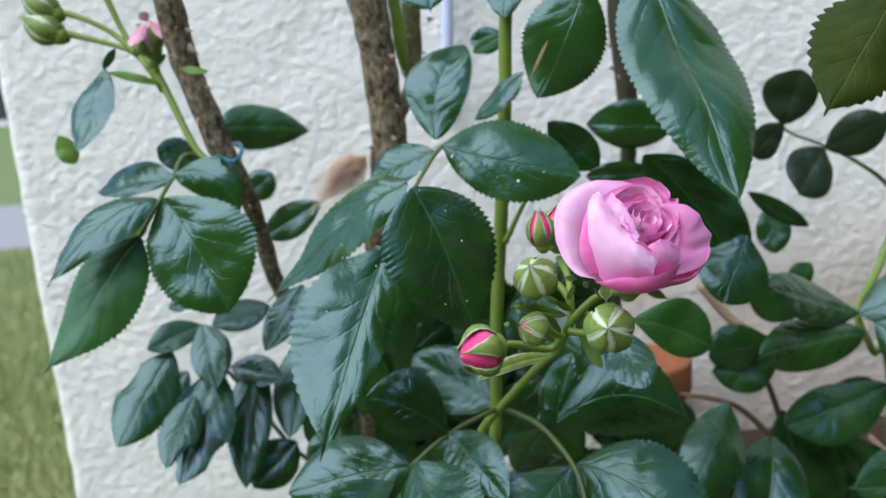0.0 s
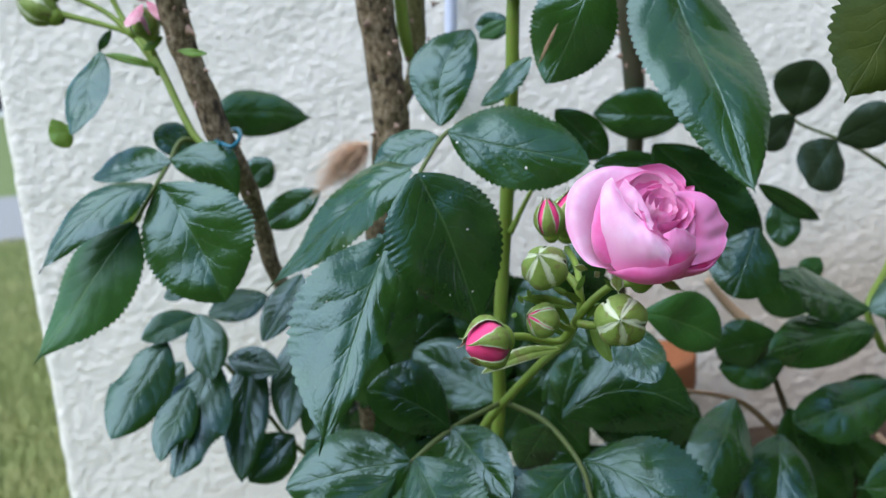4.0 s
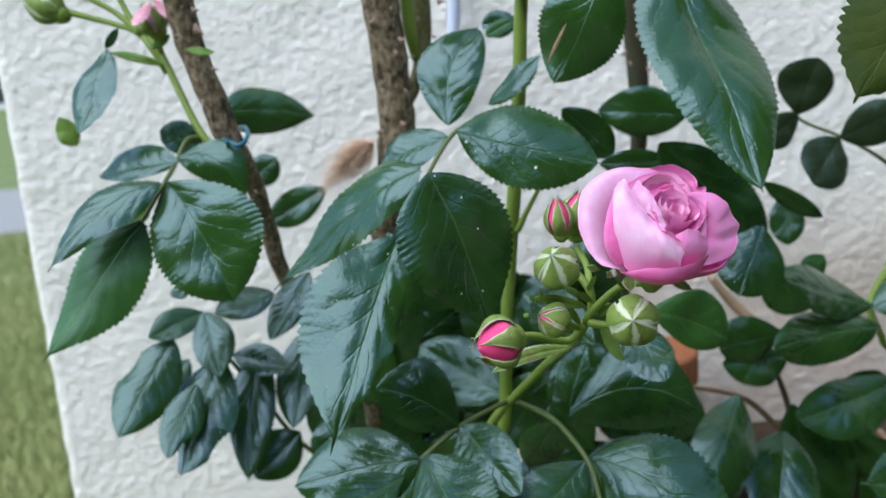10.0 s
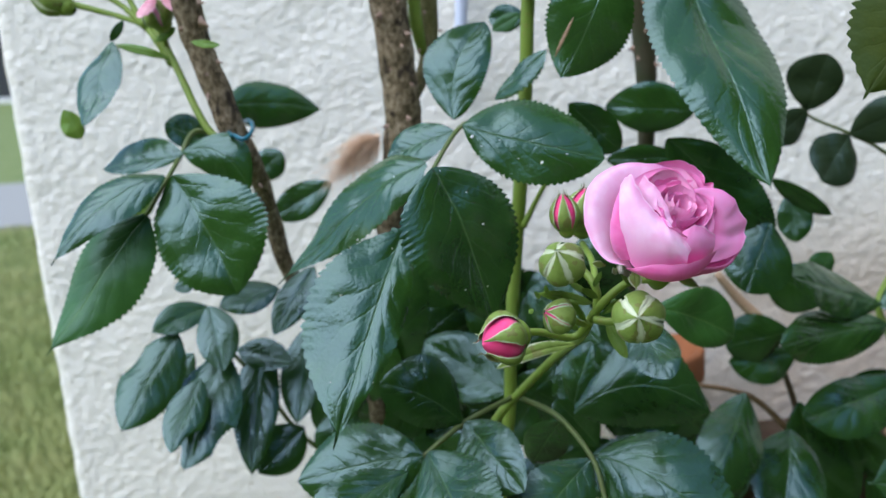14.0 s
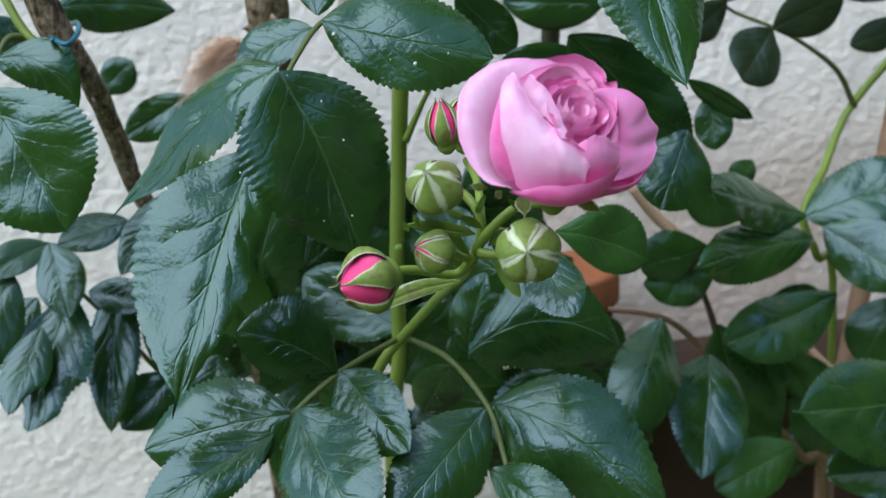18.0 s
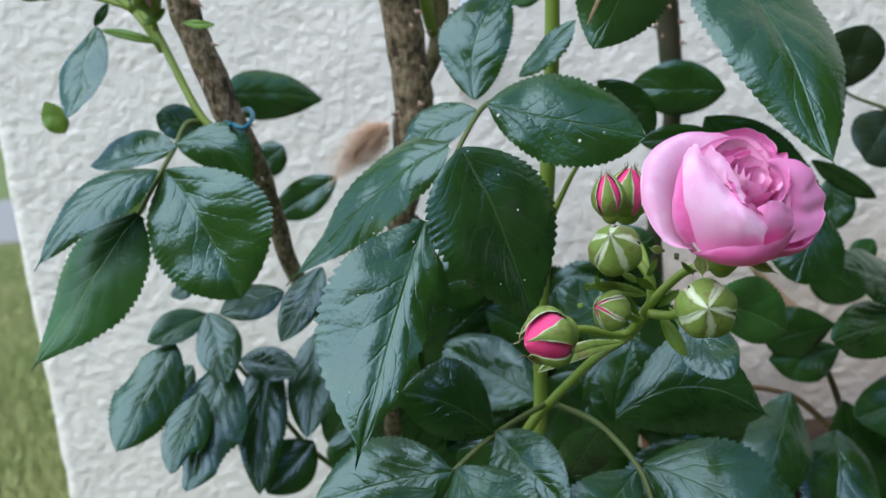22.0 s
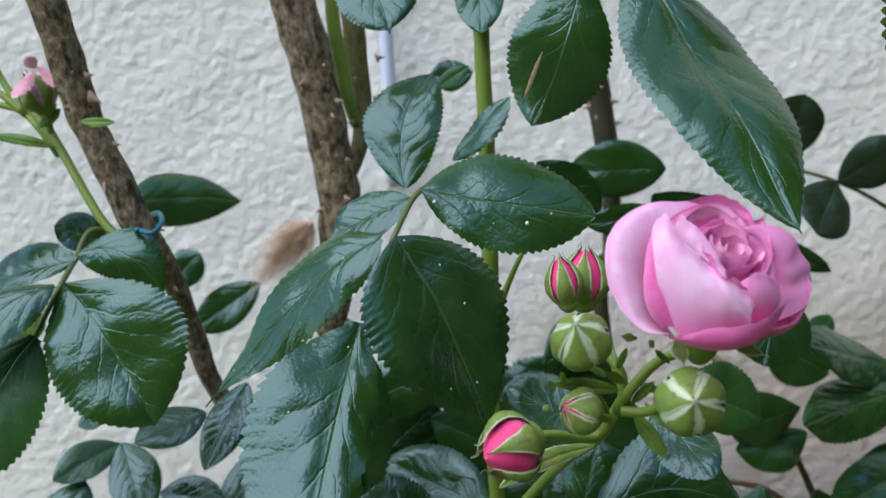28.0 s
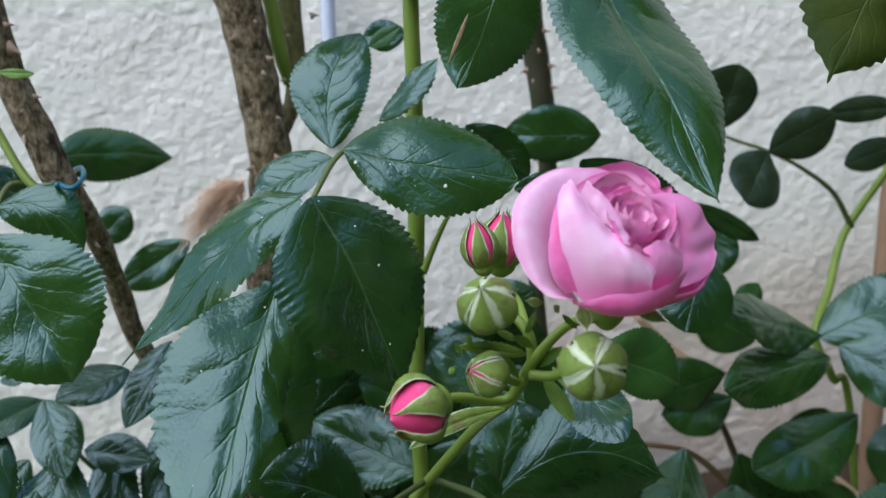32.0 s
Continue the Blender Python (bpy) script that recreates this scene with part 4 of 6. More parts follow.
leaf(spray_d, (-0.0727, 0.58, 0.8572), (-0.0824, 0.5459, 0.8029), (-0.1522, -0.8246, 0.5448), 0.0142, 0.0150, quilt=0.5, full=0.46)
leaf(spray_d, (-0.0816, 0.566, 0.7934), (-0.1116, 0.5499, 0.7703), (0.2224, -0.9111, 0.347), 0.0150, 0.0165, quilt=0.5, full=0.46)
leaf(spray_d, (-0.0806, 0.53, 0.8963), (-0.1149, 0.5176, 0.8904), (0.0894, -0.6199, 0.7796), 0.0111, 0.0137, quilt=0.5, full=0.46)
leaf(spray_d, (-0.0571, 0.52, 0.9098), (-0.081, 0.4952, 0.8774), (0.0264, -0.8028, 0.5957), 0.0105, 0.0105, quilt=0.5, full=0.46)
leaf(spray_d, (-0.1458, 0.565, 0.8497), (-0.1676, 0.5495, 0.8299), (-0.1272, -0.7075, 0.6951), 0.0116, 0.0116, quilt=0.5, full=0.46)
leaf(spray_d, (-0.1166, 0.56, 0.8516), (-0.0805, 0.5476, 0.8436), (-0.0321, -0.605, 0.7956), 0.0106, 0.0098, quilt=0.5, full=0.46)
leaf(spray_d, (-0.1386, 0.57, 0.8958), (-0.152, 0.5638, 0.8927), (0.0966, -0.6018, 0.7928), 0.0057, 0.0057, quilt=0.5, full=0.46)
leaf(climbing_rose, (0.052, 0.52, 0.822), (0.002, 0.55, 0.85), (-0.0127, -0.9467, 0.3219), 0.0217, 0.0193, name='leaf')
leaf(climbing_rose, (-0.032, 0.52, 0.823), (0.003, 0.5, 0.919), (0.05, -0.8538, 0.5182), 0.0174, 0.0201, name='leaf')
leaf(climbing_rose, (-0.037, 0.5, 0.883), (-0.02, 0.5, 0.833), (0.0802, -0.9488, 0.3056), 0.0164, 0.0164, name='leaf')
leaf(climbing_rose, (0.045, 0.53, 0.838), (0.016, 0.54, 0.815), (-0.0181, -0.9419, 0.3353), 0.0176, 0.0176, name='leaf')
leaf(climbing_rose, (-0.047, 0.53, 0.817), (-0.056, 0.52, 0.785), (0.1106, -0.921, 0.3734), 0.0140, 0.0174, name='leaf')
leaf(climbing_rose, (0.081, 0.55, 0.824), (0.049, 0.55, 0.777), (-0.0699, -0.9295, 0.3622), 0.0217, 0.0217, name='leaf')
leaf(climbing_rose, (0.013, 0.55, 0.781), (-0.027, 0.55, 0.745), (0.0387, -0.9109, 0.4108), 0.0220, 0.0220, name='leaf')
leaf(climbing_rose, (-0.039, 0.55, 0.839), (-0.072, 0.55, 0.797), (0.1138, -0.9344, 0.3374), 0.0144, 0.0144, name='leaf')
leaf(rose_bush, (0.099, 0.46, 0.869), (0.064, 0.5, 0.891), (-0.1142, -0.99, 0.0828), 0.0167, 0.0154, name='leaf')
leaf(climbing_rose, (0.066, 0.55, 0.84), (0.093, 0.56, 0.88), (-0.0976, -0.995, -0.0235), 0.0160, 0.0160, name='leaf')
leaf(climbing_rose, (0.092, 0.55, 0.885), (0.128, 0.55, 0.9), (-0.147, -0.9886, 0.0312), 0.0143, 0.0143, name='leaf')
leaf(climbing_rose, (0.253, 0.6, 0.768), (0.273, 0.58, 0.655), (-0.335, -0.9021, 0.2719), 0.0237, 0.0237, name='leaf')
leaf(climbing_rose, (0.301, 0.6, 0.707), (0.337, 0.6, 0.663), (-0.3694, -0.8053, 0.4637), 0.0161, 0.0161, name='leaf')
leaf(climbing_rose, (0.371, 0.6, 0.77), (0.348, 0.6, 0.725), (-0.4568, -0.8676, 0.1964), 0.0199, 0.0199, name='leaf')
tube("twig", ((0.1826, 0.6, 0.7864), (0.2081, 0.6, 0.7796), (0.2263, 0.6, 0.7695), (0.2518, 0.6, 0.7397), (0.2818, 0.6, 0.7), (0.3092, 0.6, 0.6636), (0.3253, 0.6, 0.6301), (0.3253, 0.6, 0.305), (0.3253, 0.6, -0.02)), (0.0016, 0.0018, 0.0020, 0.0024, 0.0028, 0.0033, 0.0035, 0.0035, 0.0035), TAN, climbing_rose, "thin reddish brown twig")
tube("twig", ((0.2445, 0.605, 0.7897), (0.2499, 0.603, 0.7708), (0.2522, 0.6, 0.7557), (0.2525, 0.6, 0.7388)), (0.0018, 0.0022, 0.0022, 0.0022), STEM_RED, climbing_rose)
tube("twig", ((0.2075, 0.63, 0.8554), (0.2234, 0.63, 0.8341), (0.2419, 0.625, 0.8155), (0.2533, 0.62, 0.8096)), (0.0026, 0.0037, 0.0041, 0.0030), TWIG, climbing_rose, "pale dry twig")
tube("twig", ((0.2605, 0.605, 0.7387), (0.2649, 0.603, 0.7303), (0.2719, 0.6, 0.7141)), (0.0019, 0.0026, 0.0023), TWIG, climbing_rose, "pale dry twig")
tube("twig", ((0.323, 0.62, 0.7321), (0.3264, 0.61, 0.7274), (0.3319, 0.6, 0.7214)), (0.0023, 0.0025, 0.0023), TWIG, climbing_rose, "pale dry twig")
POT_X, POT_R, POT_Z = 0.183, 0.043, 0.764
shoot_a = tube("shoot", ((-0.099, 0.515, 0.986), (-0.11, 0.52, 0.999), (-0.127, 0.535, 1.038), (-0.136, 0.541, 1.053), (-0.138, 0.541, 1.063)), (0.0021, 0.0021, 0.0021, 0.0019, 0.0016), STEM, climbing_rose, "young green shoot with a bud cluster")
tube("bud_stalk", ((-0.127, 0.538, 1.031), (-0.134, 0.54, 1.045), (-0.143, 0.545, 1.055), (-0.159, 0.548, 1.062), (-0.185, 0.55, 1.071)), (0.0023, 0.0023, 0.0016, 0.0016, 0.0020), STEM, climbing_rose)
tube("bud_stalk", ((-0.14, 0.543, 1.053), (-0.154, 0.548, 1.067), (-0.17, 0.55, 1.077), (-0.187, 0.552, 1.084)), (0.0020, 0.0016, 0.0016, 0.0020), STEM, climbing_rose)
tube("bud_stalk", ((-0.141, 0.543, 1.054), (-0.149, 0.548, 1.07), (-0.154, 0.55, 1.084), (-0.16, 0.552, 1.101)), (0.0020, 0.0016, 0.0020, 0.0019), STEM, climbing_rose)
tube("bud_stalk", ((-0.128, 0.537, 1.035), (-0.13, 0.535, 1.052), (-0.132, 0.53, 1.061)), (0.0023, 0.0019, 0.0019), STEM, climbing_rose)
leaf(shoot_a, (-0.1571, 0.53, 1.047), (-0.17, 0.5, 1.002), (-0.3292, -0.7418, 0.5842), 0.0131, 0.0140, full=0.45, name='leaf')
leaf(shoot_a, (-0.1867, 0.52, 1.012), (-0.1792, 0.52, 0.995), (0.208, -0.9737, 0.0931), 0.0055, 0.0069, name='leaf', material=LEAF_TENDER, teeth=12)
leaf(shoot_a, (-0.149, 0.53, 1.058), (-0.158, 0.53, 1.047), (0.2898, -0.957, -0.0134), 0.0026, 0.0026, name='leaf')
leaf(shoot_a, (-0.126, 0.53, 1.035), (-0.156, 0.53, 1.045), (0.2716, -0.9624, 0.0064), 0.0019, 0.0032, material=LEAF_TENDER, name='leaf')
leaf(shoot_a, (-0.105, 0.495, 1.043), (-0.088, 0.488, 1.04), (0.2176, -0.976, 0.0043), 0.0018, 0.0024, material=LEAF_TENDER, name='leaf')
leaf(shoot_a, (-0.133, 0.53, 1.045), (-0.119, 0.525, 1.052), (0.2503, -0.9682, -0.0072), 0.0022, 0.0029, material=LEAF_TENDER, name='leaf')
bloom_at, heart_at, bloom_axes = Vector((0.1025, 0.310, 0.9610)), Vector((0.1068, 0.3015, 0.9706)), frame_of((0.24, -0.64, 0.72))
hip_at, hip_axes = Vector((0.102, 0.325, 0.9395)), frame_of((0.0, -0.35, 0.92))


def bloom_hip(at, axes):
    x, y, z = axes
    ring = [(-0.006, 0.0028), (-0.003, 0.005), (0.001, 0.0065), (0.004, 0.006)]
    vs = [at + (x * math.cos(a) + y * math.sin(a)) * r + z * h for h, r in ring for a in np.linspace(0, 2 * math.pi, 12, endpoint=False)]
    fs = [(i * 12 + k, i * 12 + (k + 1) % 12, i * 12 + 12 + (k + 1) % 12, i * 12 + 12 + k) for i in range(3) for k in range(12)]
    return mesh_object("bloom", vs, fs, STEM, rose_bush, "open many-petalled pink rose bloom")


bloom = bloom_hip(hip_at, hip_axes)
petal_count = [0]


def petal(mid, half, size, rim, tall=1.0, height=None, flare=0.0, wave=1.0, drop=0.16, fray=1.0, skew=0.05, material=None, foot=14, notch=0.0):
    """One petal of the cupped bloom, in millimetres and degrees: a shell round the flower's axis that opens to the polar angle rim;
    height sets where its rim ends along the axis, flare rolls the rim outwards, notch dents its middle."""
    petal_count[0] += 1
    seed = Vector((petal_count[0] * 2.3, petal_count[0] * 5.1, petal_count[0] * 1.7))
    x, y, z = bloom_axes
    lift = 0.0 if height is None else height + size * tall * math.cos(radians(rim))
    n, c = 22, 17
    vs, us, fs = [], [], []
    for i in range(n + 1):
        q = i / n
        for j in range(-c, c + 1):
            s = j / c
            top = 1 - drop * abs(s) ** 2.6 - notch * math.exp(-((s - 0.15) * 5) ** 2)
            top += fray * (0.045 * noise.noise(Vector((s * 2.4, 0, 2)) + seed) + 0.016 * noise.noise(Vector((s * 8, 0, 7)) + seed) + 0.007 * noise.noise(Vector((s * 22, 0, 3)) + seed))
            v = q * top
            th = radians(foot + (rim - foot) * v)
            a = radians(mid + half * s * (0.35 + 0.65 * min(1.0, v * 1.6) ** 0.7))
            r = size * (1 + skew * s + wave * (0.035 * noise.noise(Vector((s * 1.6, v * 1.6, 0)) + seed) + 0.012 * noise.noise(Vector((s * 5, v * 4, 0)) + seed)) * v)
            r += size * 0.006 * wave * noise.noise(Vector((s * 13, v * 3, 5)) + seed) * v
            roll = max(0.0, (q - 0.72) / 0.28)
            out = flare * size * roll ** 2
            flat = (x * math.cos(a) + y * math.sin(a)) * (r * math.sin(th) + out)
            vs.append(heart_at + (flat + z * (lift - r * tall * math.cos(th) - abs(out) * 0.5 * roll)) * 0.001)
            us.append((s * 0.5 + 0.5, q))
    w = 2 * c + 1
    for i in range(n):
        for j in range(w - 1):
            k = i * w + j
            fs.append((k, k + 1, k + w + 1, k + w))
    return mesh_object("petal", vs, fs, material or PETAL, bloom, uvs=us)


bloom_count = [0]


def bloom_petal(foot, belly, rim, wave=1.4, roll=0.0, material=None):
    """One petal stretched over three smooth curves, in millimetres from the bloom's middle; roll turns the rim out or in."""
    bloom_count[0] += 1
    seed = Vector((bloom_count[0] * 2.3, bloom_count[0] * 5.1, bloom_count[0]))
    c, n = 40, 20

    def even(points):
        line = spline(points, 8)
        at = np.linspace(0, len(line) - 1, c + 1)
        return [line[int(a)].lerp(line[min(int(a) + 1, len(line) - 1)], a - int(a)) for a in at]

    a, b, e = even(foot), even(belly), even(rim)
    vs, us, fs = [], [], []
    for i in range(n + 1):
        q = i / n
        for j in range(c + 1):
            s = j / c
            v = q * (1 + 0.03 * wave * noise.noise(Vector((s * 5, 0, 2)) + seed) + 0.014 * wave * noise.noise(Vector((s * 16, 0, 7)) + seed))
            p = a[j] * ((1 - v) * (1 - 2 * v)) + b[j] * (4 * v * (1 - v)) + e[j] * (v * (2 * v - 1))
            out = p.normalized()
            p += out * (0.35 * wave * noise.noise(Vector((s * 2.5, v * 2.5, 0)) + seed) * v + 0.16 * wave * noise.noise(Vector((s * 9, v * 4, 0)) + seed) * v + 0.05 * wave * noise.noise(Vector((s * 24, v * 9, 0)) + seed) * v)
            p += out * roll * 1.6 * max(0.0, (v - 0.78) / 0.22) ** 2
            vs.append(bloom_at + p * 0.00096)
            us.append((s, q))
    w = c + 1
    for i in range(n):
        for j in range(c):
            k = i * w + j
            fs.append((k, k + 1, k + w + 1, k + w))
    return mesh_object("petal", vs, fs, material or PETAL, bloom, uvs=us)


# outer petals: curves through the foot, the belly and the rim
bloom_petal(((-14, -6, -15), (-17, -4, -8), (-18, -2, 0), (-16, 0, 8), (-10, 2, 12), (-3, 3, 12)), ((-18, -10, -12), (-24, -9, -7), (-26, -8, 2), (-25, -5, 13), (-17, 0, 20), (-9, 3, 20), (-2, 5, 19)), ((-17, -12, -11), (-24, -11, -9), (-29, -8, -3), (-31, -5, 5), (-30, -4, 15), (-25, 0, 22), (-17, 3, 25), (-9, 5, 25.5), (-2, 6, 24), (3, 7, 22)), wave=2.6, roll=0.25, material=PETAL_PALE)
# Deeper pink puts the shade of this fold into the colour.
bloom_petal(((-9, -9, -13), (-10, -9, -6), (-10, -7, 1), (-9, -5, 9), (-7, -3, 13)), ((-16, -14, -9), (-18, -14, -3), (-17, -13, 4), (-15, -9, 13), (-12, -6, 17)), ((-20, -11, -9), (-23, -11, -3), (-23, -10, 6), (-19, -7, 15), (-15, -4, 20)), material=PETAL_OUTER)
bloom_petal(((-18, -12, -6), (-16, -14, -11), (-11, -16, -13), (-5, -17, -13.5), (-1, -17, -13.5), (3, -17, -13)), ((-20, -13, 8), (-17, -17, 8), (-12, -20.5, 3), (-6, -22.5, -2), (-1, -22, -5), (3, -20.5, -9)), ((-18.5, -10, 19), (-14.5, -12, 22.5), (-10, -14.5, 15), (-6, -17, 7.5), (-3, -19, 5), (1, -20, 0), (4.5, -19.5, -5)), wave=3.8, roll=0.15, material=PETAL_PALE)
bloom_petal(((0, -17, -11), (5, -16, -12), (10, -14, -12), (13, -12, -10)), ((0, -20, -5), (5, -20, -4), (10, -18, -5), (15, -14, -6)), ((0, -18, 1), (5, -18.5, 3), (10, -17, 2), (15, -13, -2)), wave=1.8, roll=0.3)
bloom_petal(((-13, -6, 6), (-10, -9, 2), (-6, -12, -1), (-2, -14, -4)), ((-13, -9, 15), (-9, -12, 12), (-6, -14, 8), (-2, -16, 2)), ((-9.5, -9, 21), (-5.5, -11, 17.5), (-2.5, -13, 11), (-0.5, -15, 5)), wave=2.0, roll=0.2, material=PETAL_PALE)
bloom_petal(((-14, -8, -14), (-8, -9, -17), (-1, -9, -18), (6, -9, -17), (11, -8, -15)), ((-19, -15, -11.5), (-14, -19.5, -13.5), (-8, -22, -15), (-1, -22.5, -15.5), (6, -20.5, -14.5), (12, -16, -12)), ((-18, -18, -10.5), (-13, -22, -9), (-7, -24.5, -8.5), (0, -25, -8.5), (7, -22.5, -8), (14, -18, -7)), wave=1.5, roll=0.3, material=PETAL_OUTER)
bloom_petal(((12, -4, 12), (14, -5, 9), (16, -6, 5), (16, -7, 1), (15, -8, -3), (12, -9, -8), (8, -10, -13)), ((10, -6, 13), (14, -6, 12), (18, -7, 9), (21, -7, 5), (21, -7, 2), (22, -7, -1), (21, -7, -4), (19, -9, -7), (16, -10, -10), (12, -11, -12), (8, -12, -13)), ((10, -6, 15), (14, -5, 15), (22, -3, 13), (27, -2, 9), (28, -1, 5), (31, 0, 0), (30, -1, -4), (30, -3, -7), (27, -6, -11), (17, -10, -13), (8, -14, -12)), wave=2, roll=-0.15)
bloom_petal(((1, -4, -19), (6, -4, -19), (11, -4, -18), (14, -1, -15), (17, 0, -11)), ((4, -11, -16), (10, -11, -17), (19, -8, -17), (24, -4, -14), (27, -1, -10), (28, 2, -7)), ((5, -13, -12), (11, -13, -14), (19, -10, -14), (25, -5, -12), (29, -2, -9), (30, 1, -5)), roll=0.2, material=PETAL_OUTER)
bloom_petal(((1, -5, -18), (8, -7, -19), (13, -7, -18), (22, -3, -16)), ((0, -9, -13), (8, -10, -15), (13, -10, -15), (21, -6, -14)), ((0, -11, -10), (7, -11, -12), (13, -10, -13), (21, -6, -12)), material=PETAL_OUTER)
bloom_petal(((-5, 4, 0), (1, 4, 0), (5, 4, -1), (10, 4, -1)), ((-8, 8, 13), (-2, 10, 14), (5, 10, 14), (11, 9, 13), (15, 7, 11)), ((-11, 6, 23), (-4, 7, 24), (5, 7, 25), (12, 6, 23), (16, 4, 19), (16, 1, 15)), roll=-0.15)
bloom_petal(((5, 3, 6), (10, 3, 5), (14, 1, 4)), ((7, 4, 14), (11, 4, 14), (16, 2, 12), (18, 0, 11)), ((6, 4, 22), (12, 3, 20), (15, 1, 16), (19, 0, 16), (18, -3, 14)), roll=-0.2)
bloom_petal(((-6, 1, 4), (0, 1, 3), (6, 1, 4), (10, -1, 4)), ((-10, 1, 15), (-5, 2, 16), (1, 3, 17), (7, 3, 16), (10, 1, 14), (12, -2, 11)), ((-11, 0, 20), (-6, 1, 22), (0, 2, 23), (7, 2, 22), (11, 0, 18), (12, -4, 15)), roll=-0.15, material=PETAL_HEART)
bloom_petal(((-5, -1, 7), (1, 0, 8), (6, 0, 7), (9, -3, 6)), ((-8, -4, 15), (-4, -2, 17), (1, 0, 17), (5, 0, 16), (8, -3, 13), (10, -5, 11)), ((-10, -6, 19), (-6, -4, 21), (0, -3, 23), (5, -3, 21), (9, -6, 16), (10, -8, 13)), roll=-0.2, material=PETAL_HEART)
bloom_petal(((10, -4, 8), (10, -5, 5), (10, -7, 2), (9, -10, -1)), ((10, -8, 11), (12, -8, 8), (12, -9, 4), (11, -11, 1), (10, -12, -1)), ((10, -9, 13), (13, -10, 9), (14, -10, 5), (13, -11, 1), (11, -13, -1)), wave=2, material=PETAL)
bloom_petal(((11, -3, 9), (12, -4, 6), (13, -5, 2), (12, -8, -1)), ((10, -7, 12), (13, -7, 9), (14, -8, 5), (14, -9, 1), (13, -11, -2)), ((10, -9, 14), (14, -8, 11), (16, -9, 6), (16, -10, 1), (15, -11, -3)), wave=2, material=PETAL)
bloom_petal(((-7, -7, -10), (-3, -8, -12), (2, -9, -14), (8, -8, -15)), ((-8, -6, 4), (-2, -4, 5), (3, -5, 3), (8, -6, -1), (11, -6, -6), (10, -8, -10)), ((-8, -4, 16), (0, -1, 18), (8, -1, 16), (14, -3, 9), (16, -4, 0), (12, -8, -7)), wave=2, material=PETAL)
# the heart: a spiral of crumpled petals
for mid, half, size, rim, top in ((215, 36, 13.0, 99, 3.0), (112, 58, 13.6, 103, 3.6), (22, 48, 13.2, 101, 2.6), (2, 52, 11.4, 105, 2.6), (98, 46, 11.0, 104, 2.4),
                                  (176, 38, 10.2, 101, 3.2), (278, 44, 10.0, 98, 0.4), (52, 46, 9.0, 104, 1.8), (135, 44, 8.2, 104, 2.2)):
    petal(mid, half, size, rim, tall=1.25, height=top, flare=0.06, wave=2.6, fray=1.3, drop=0.2, skew=0.1, foot=45, notch=0.08)
heart = random.Random(11)
for k in range(9):
    f = k / 8
    petal(300 + 112 * k + heart.uniform(-20, 20), 58 + 20 * f, 7.4 - 5.4 * f, 106 + 14 * f, tall=1.5 + 0.8 * f, height=2.0 - 0.5 * f + heart.uniform(-0.8, 0.8),
          flare=heart.uniform(0.0, 0.12), wave=3.2, fray=1.2, drop=0.2, skew=heart.choice((-0.16, 0.16)), material=PETAL_HEART, foot=45, notch=heart.choice((0.0, 0.1)))
bud(rose_bush, (0.0909, 0.3094, 0.9271), (-0.1859, -0.9388, 0.2901), 0.0200, 0.0090, FELT, 0.0, turn=0.25, label='closed round green rosebud with pale sepal seams')
bud(rose_bush, (0.0665, 0.3225, 0.9426), (-0.2471, -0.7343, 0.6322), 0.0204, 0.0081, FELT, 0.0, turn=0.6, label='closed round green rosebud with pale sepal seams')
bud(rose_bush, (0.068, 0.325, 0.9233), (-0.75, -0.5, 0.43), 0.0150, 0.0064, PETAL_DEEP, 0.1, turn=0.2, tails=0.1, cover=1.02, label='green rosebud opening on crimson petals')
bud(rose_bush, (0.0502, 0.329, 0.9191), (-0.88, -0.47, -0.03), 0.0212, 0.0096, PETAL_DEEP, 0.75, turn=0.3, label='green rosebud opening on crimson petals')
bud(rose_bush, (0.0737, 0.3723, 0.9463), (-0.0754, -0.0318, 0.9966), 0.0196, 0.0059, PETAL_DEEP, 0.4, turn=0.5, tails=0.1, cover=0.86, label='green rosebud opening on crimson petals')
bud(rose_bush, (0.0814, 0.3865, 0.9426), (0.1372, -0.1298, 0.982), 0.0232, 0.0086, PETAL_DEEP, 0.4, turn=0.75, tails=0.1, cover=0.86, label='green rosebud opening on crimson petals')
bud(climbing_rose, (-0.1249, 0.527, 1.05), (-0.28, -0.3, 0.9), 0.0205, 0.0082, PETAL_PALE, 0.25, cover=0.9, label='small rosebud opening on pink petals')
leaf(shoot_a, (-0.1257, 0.516, 1.07), (-0.1337, 0.505, 1.058), (-0.1449, -0.6899, 0.7093), 0.0048, 0.0044, name='petal', material=PETAL_SHADED, teeth=6, quilt=1.2, full=0.55)
leaf(shoot_a, (-0.1235, 0.516, 1.071), (-0.1135, 0.51, 1.06), (-0.0586, -0.8933, 0.4456), 0.0026, 0.0029, name='petal', material=PETAL_SHADED, teeth=6, quilt=1.2, full=0.55)
leaf(shoot_a, (-0.1246, 0.518, 1.071), (-0.1276, 0.515, 1.076), (0.1158, -0.9037, -0.4122), 0.0030, 0.0030, name='petal', material=PETAL_SHADED, teeth=6, quilt=1.2, full=0.5)
bud(climbing_rose, (-0.1813, 0.5487, 1.066), (-0.8427, 0.0874, 0.5313), 0.0301, 0.0088, FELT, 0.15, label='closed round green rosebud with pale sepal seams')
bud(climbing_rose, (-0.1825, 0.5508, 1.0785), (-0.8032, 0.0863, 0.5894), 0.0287, 0.0082, FELT, 0.15, label='closed round green rosebud with pale sepal seams')
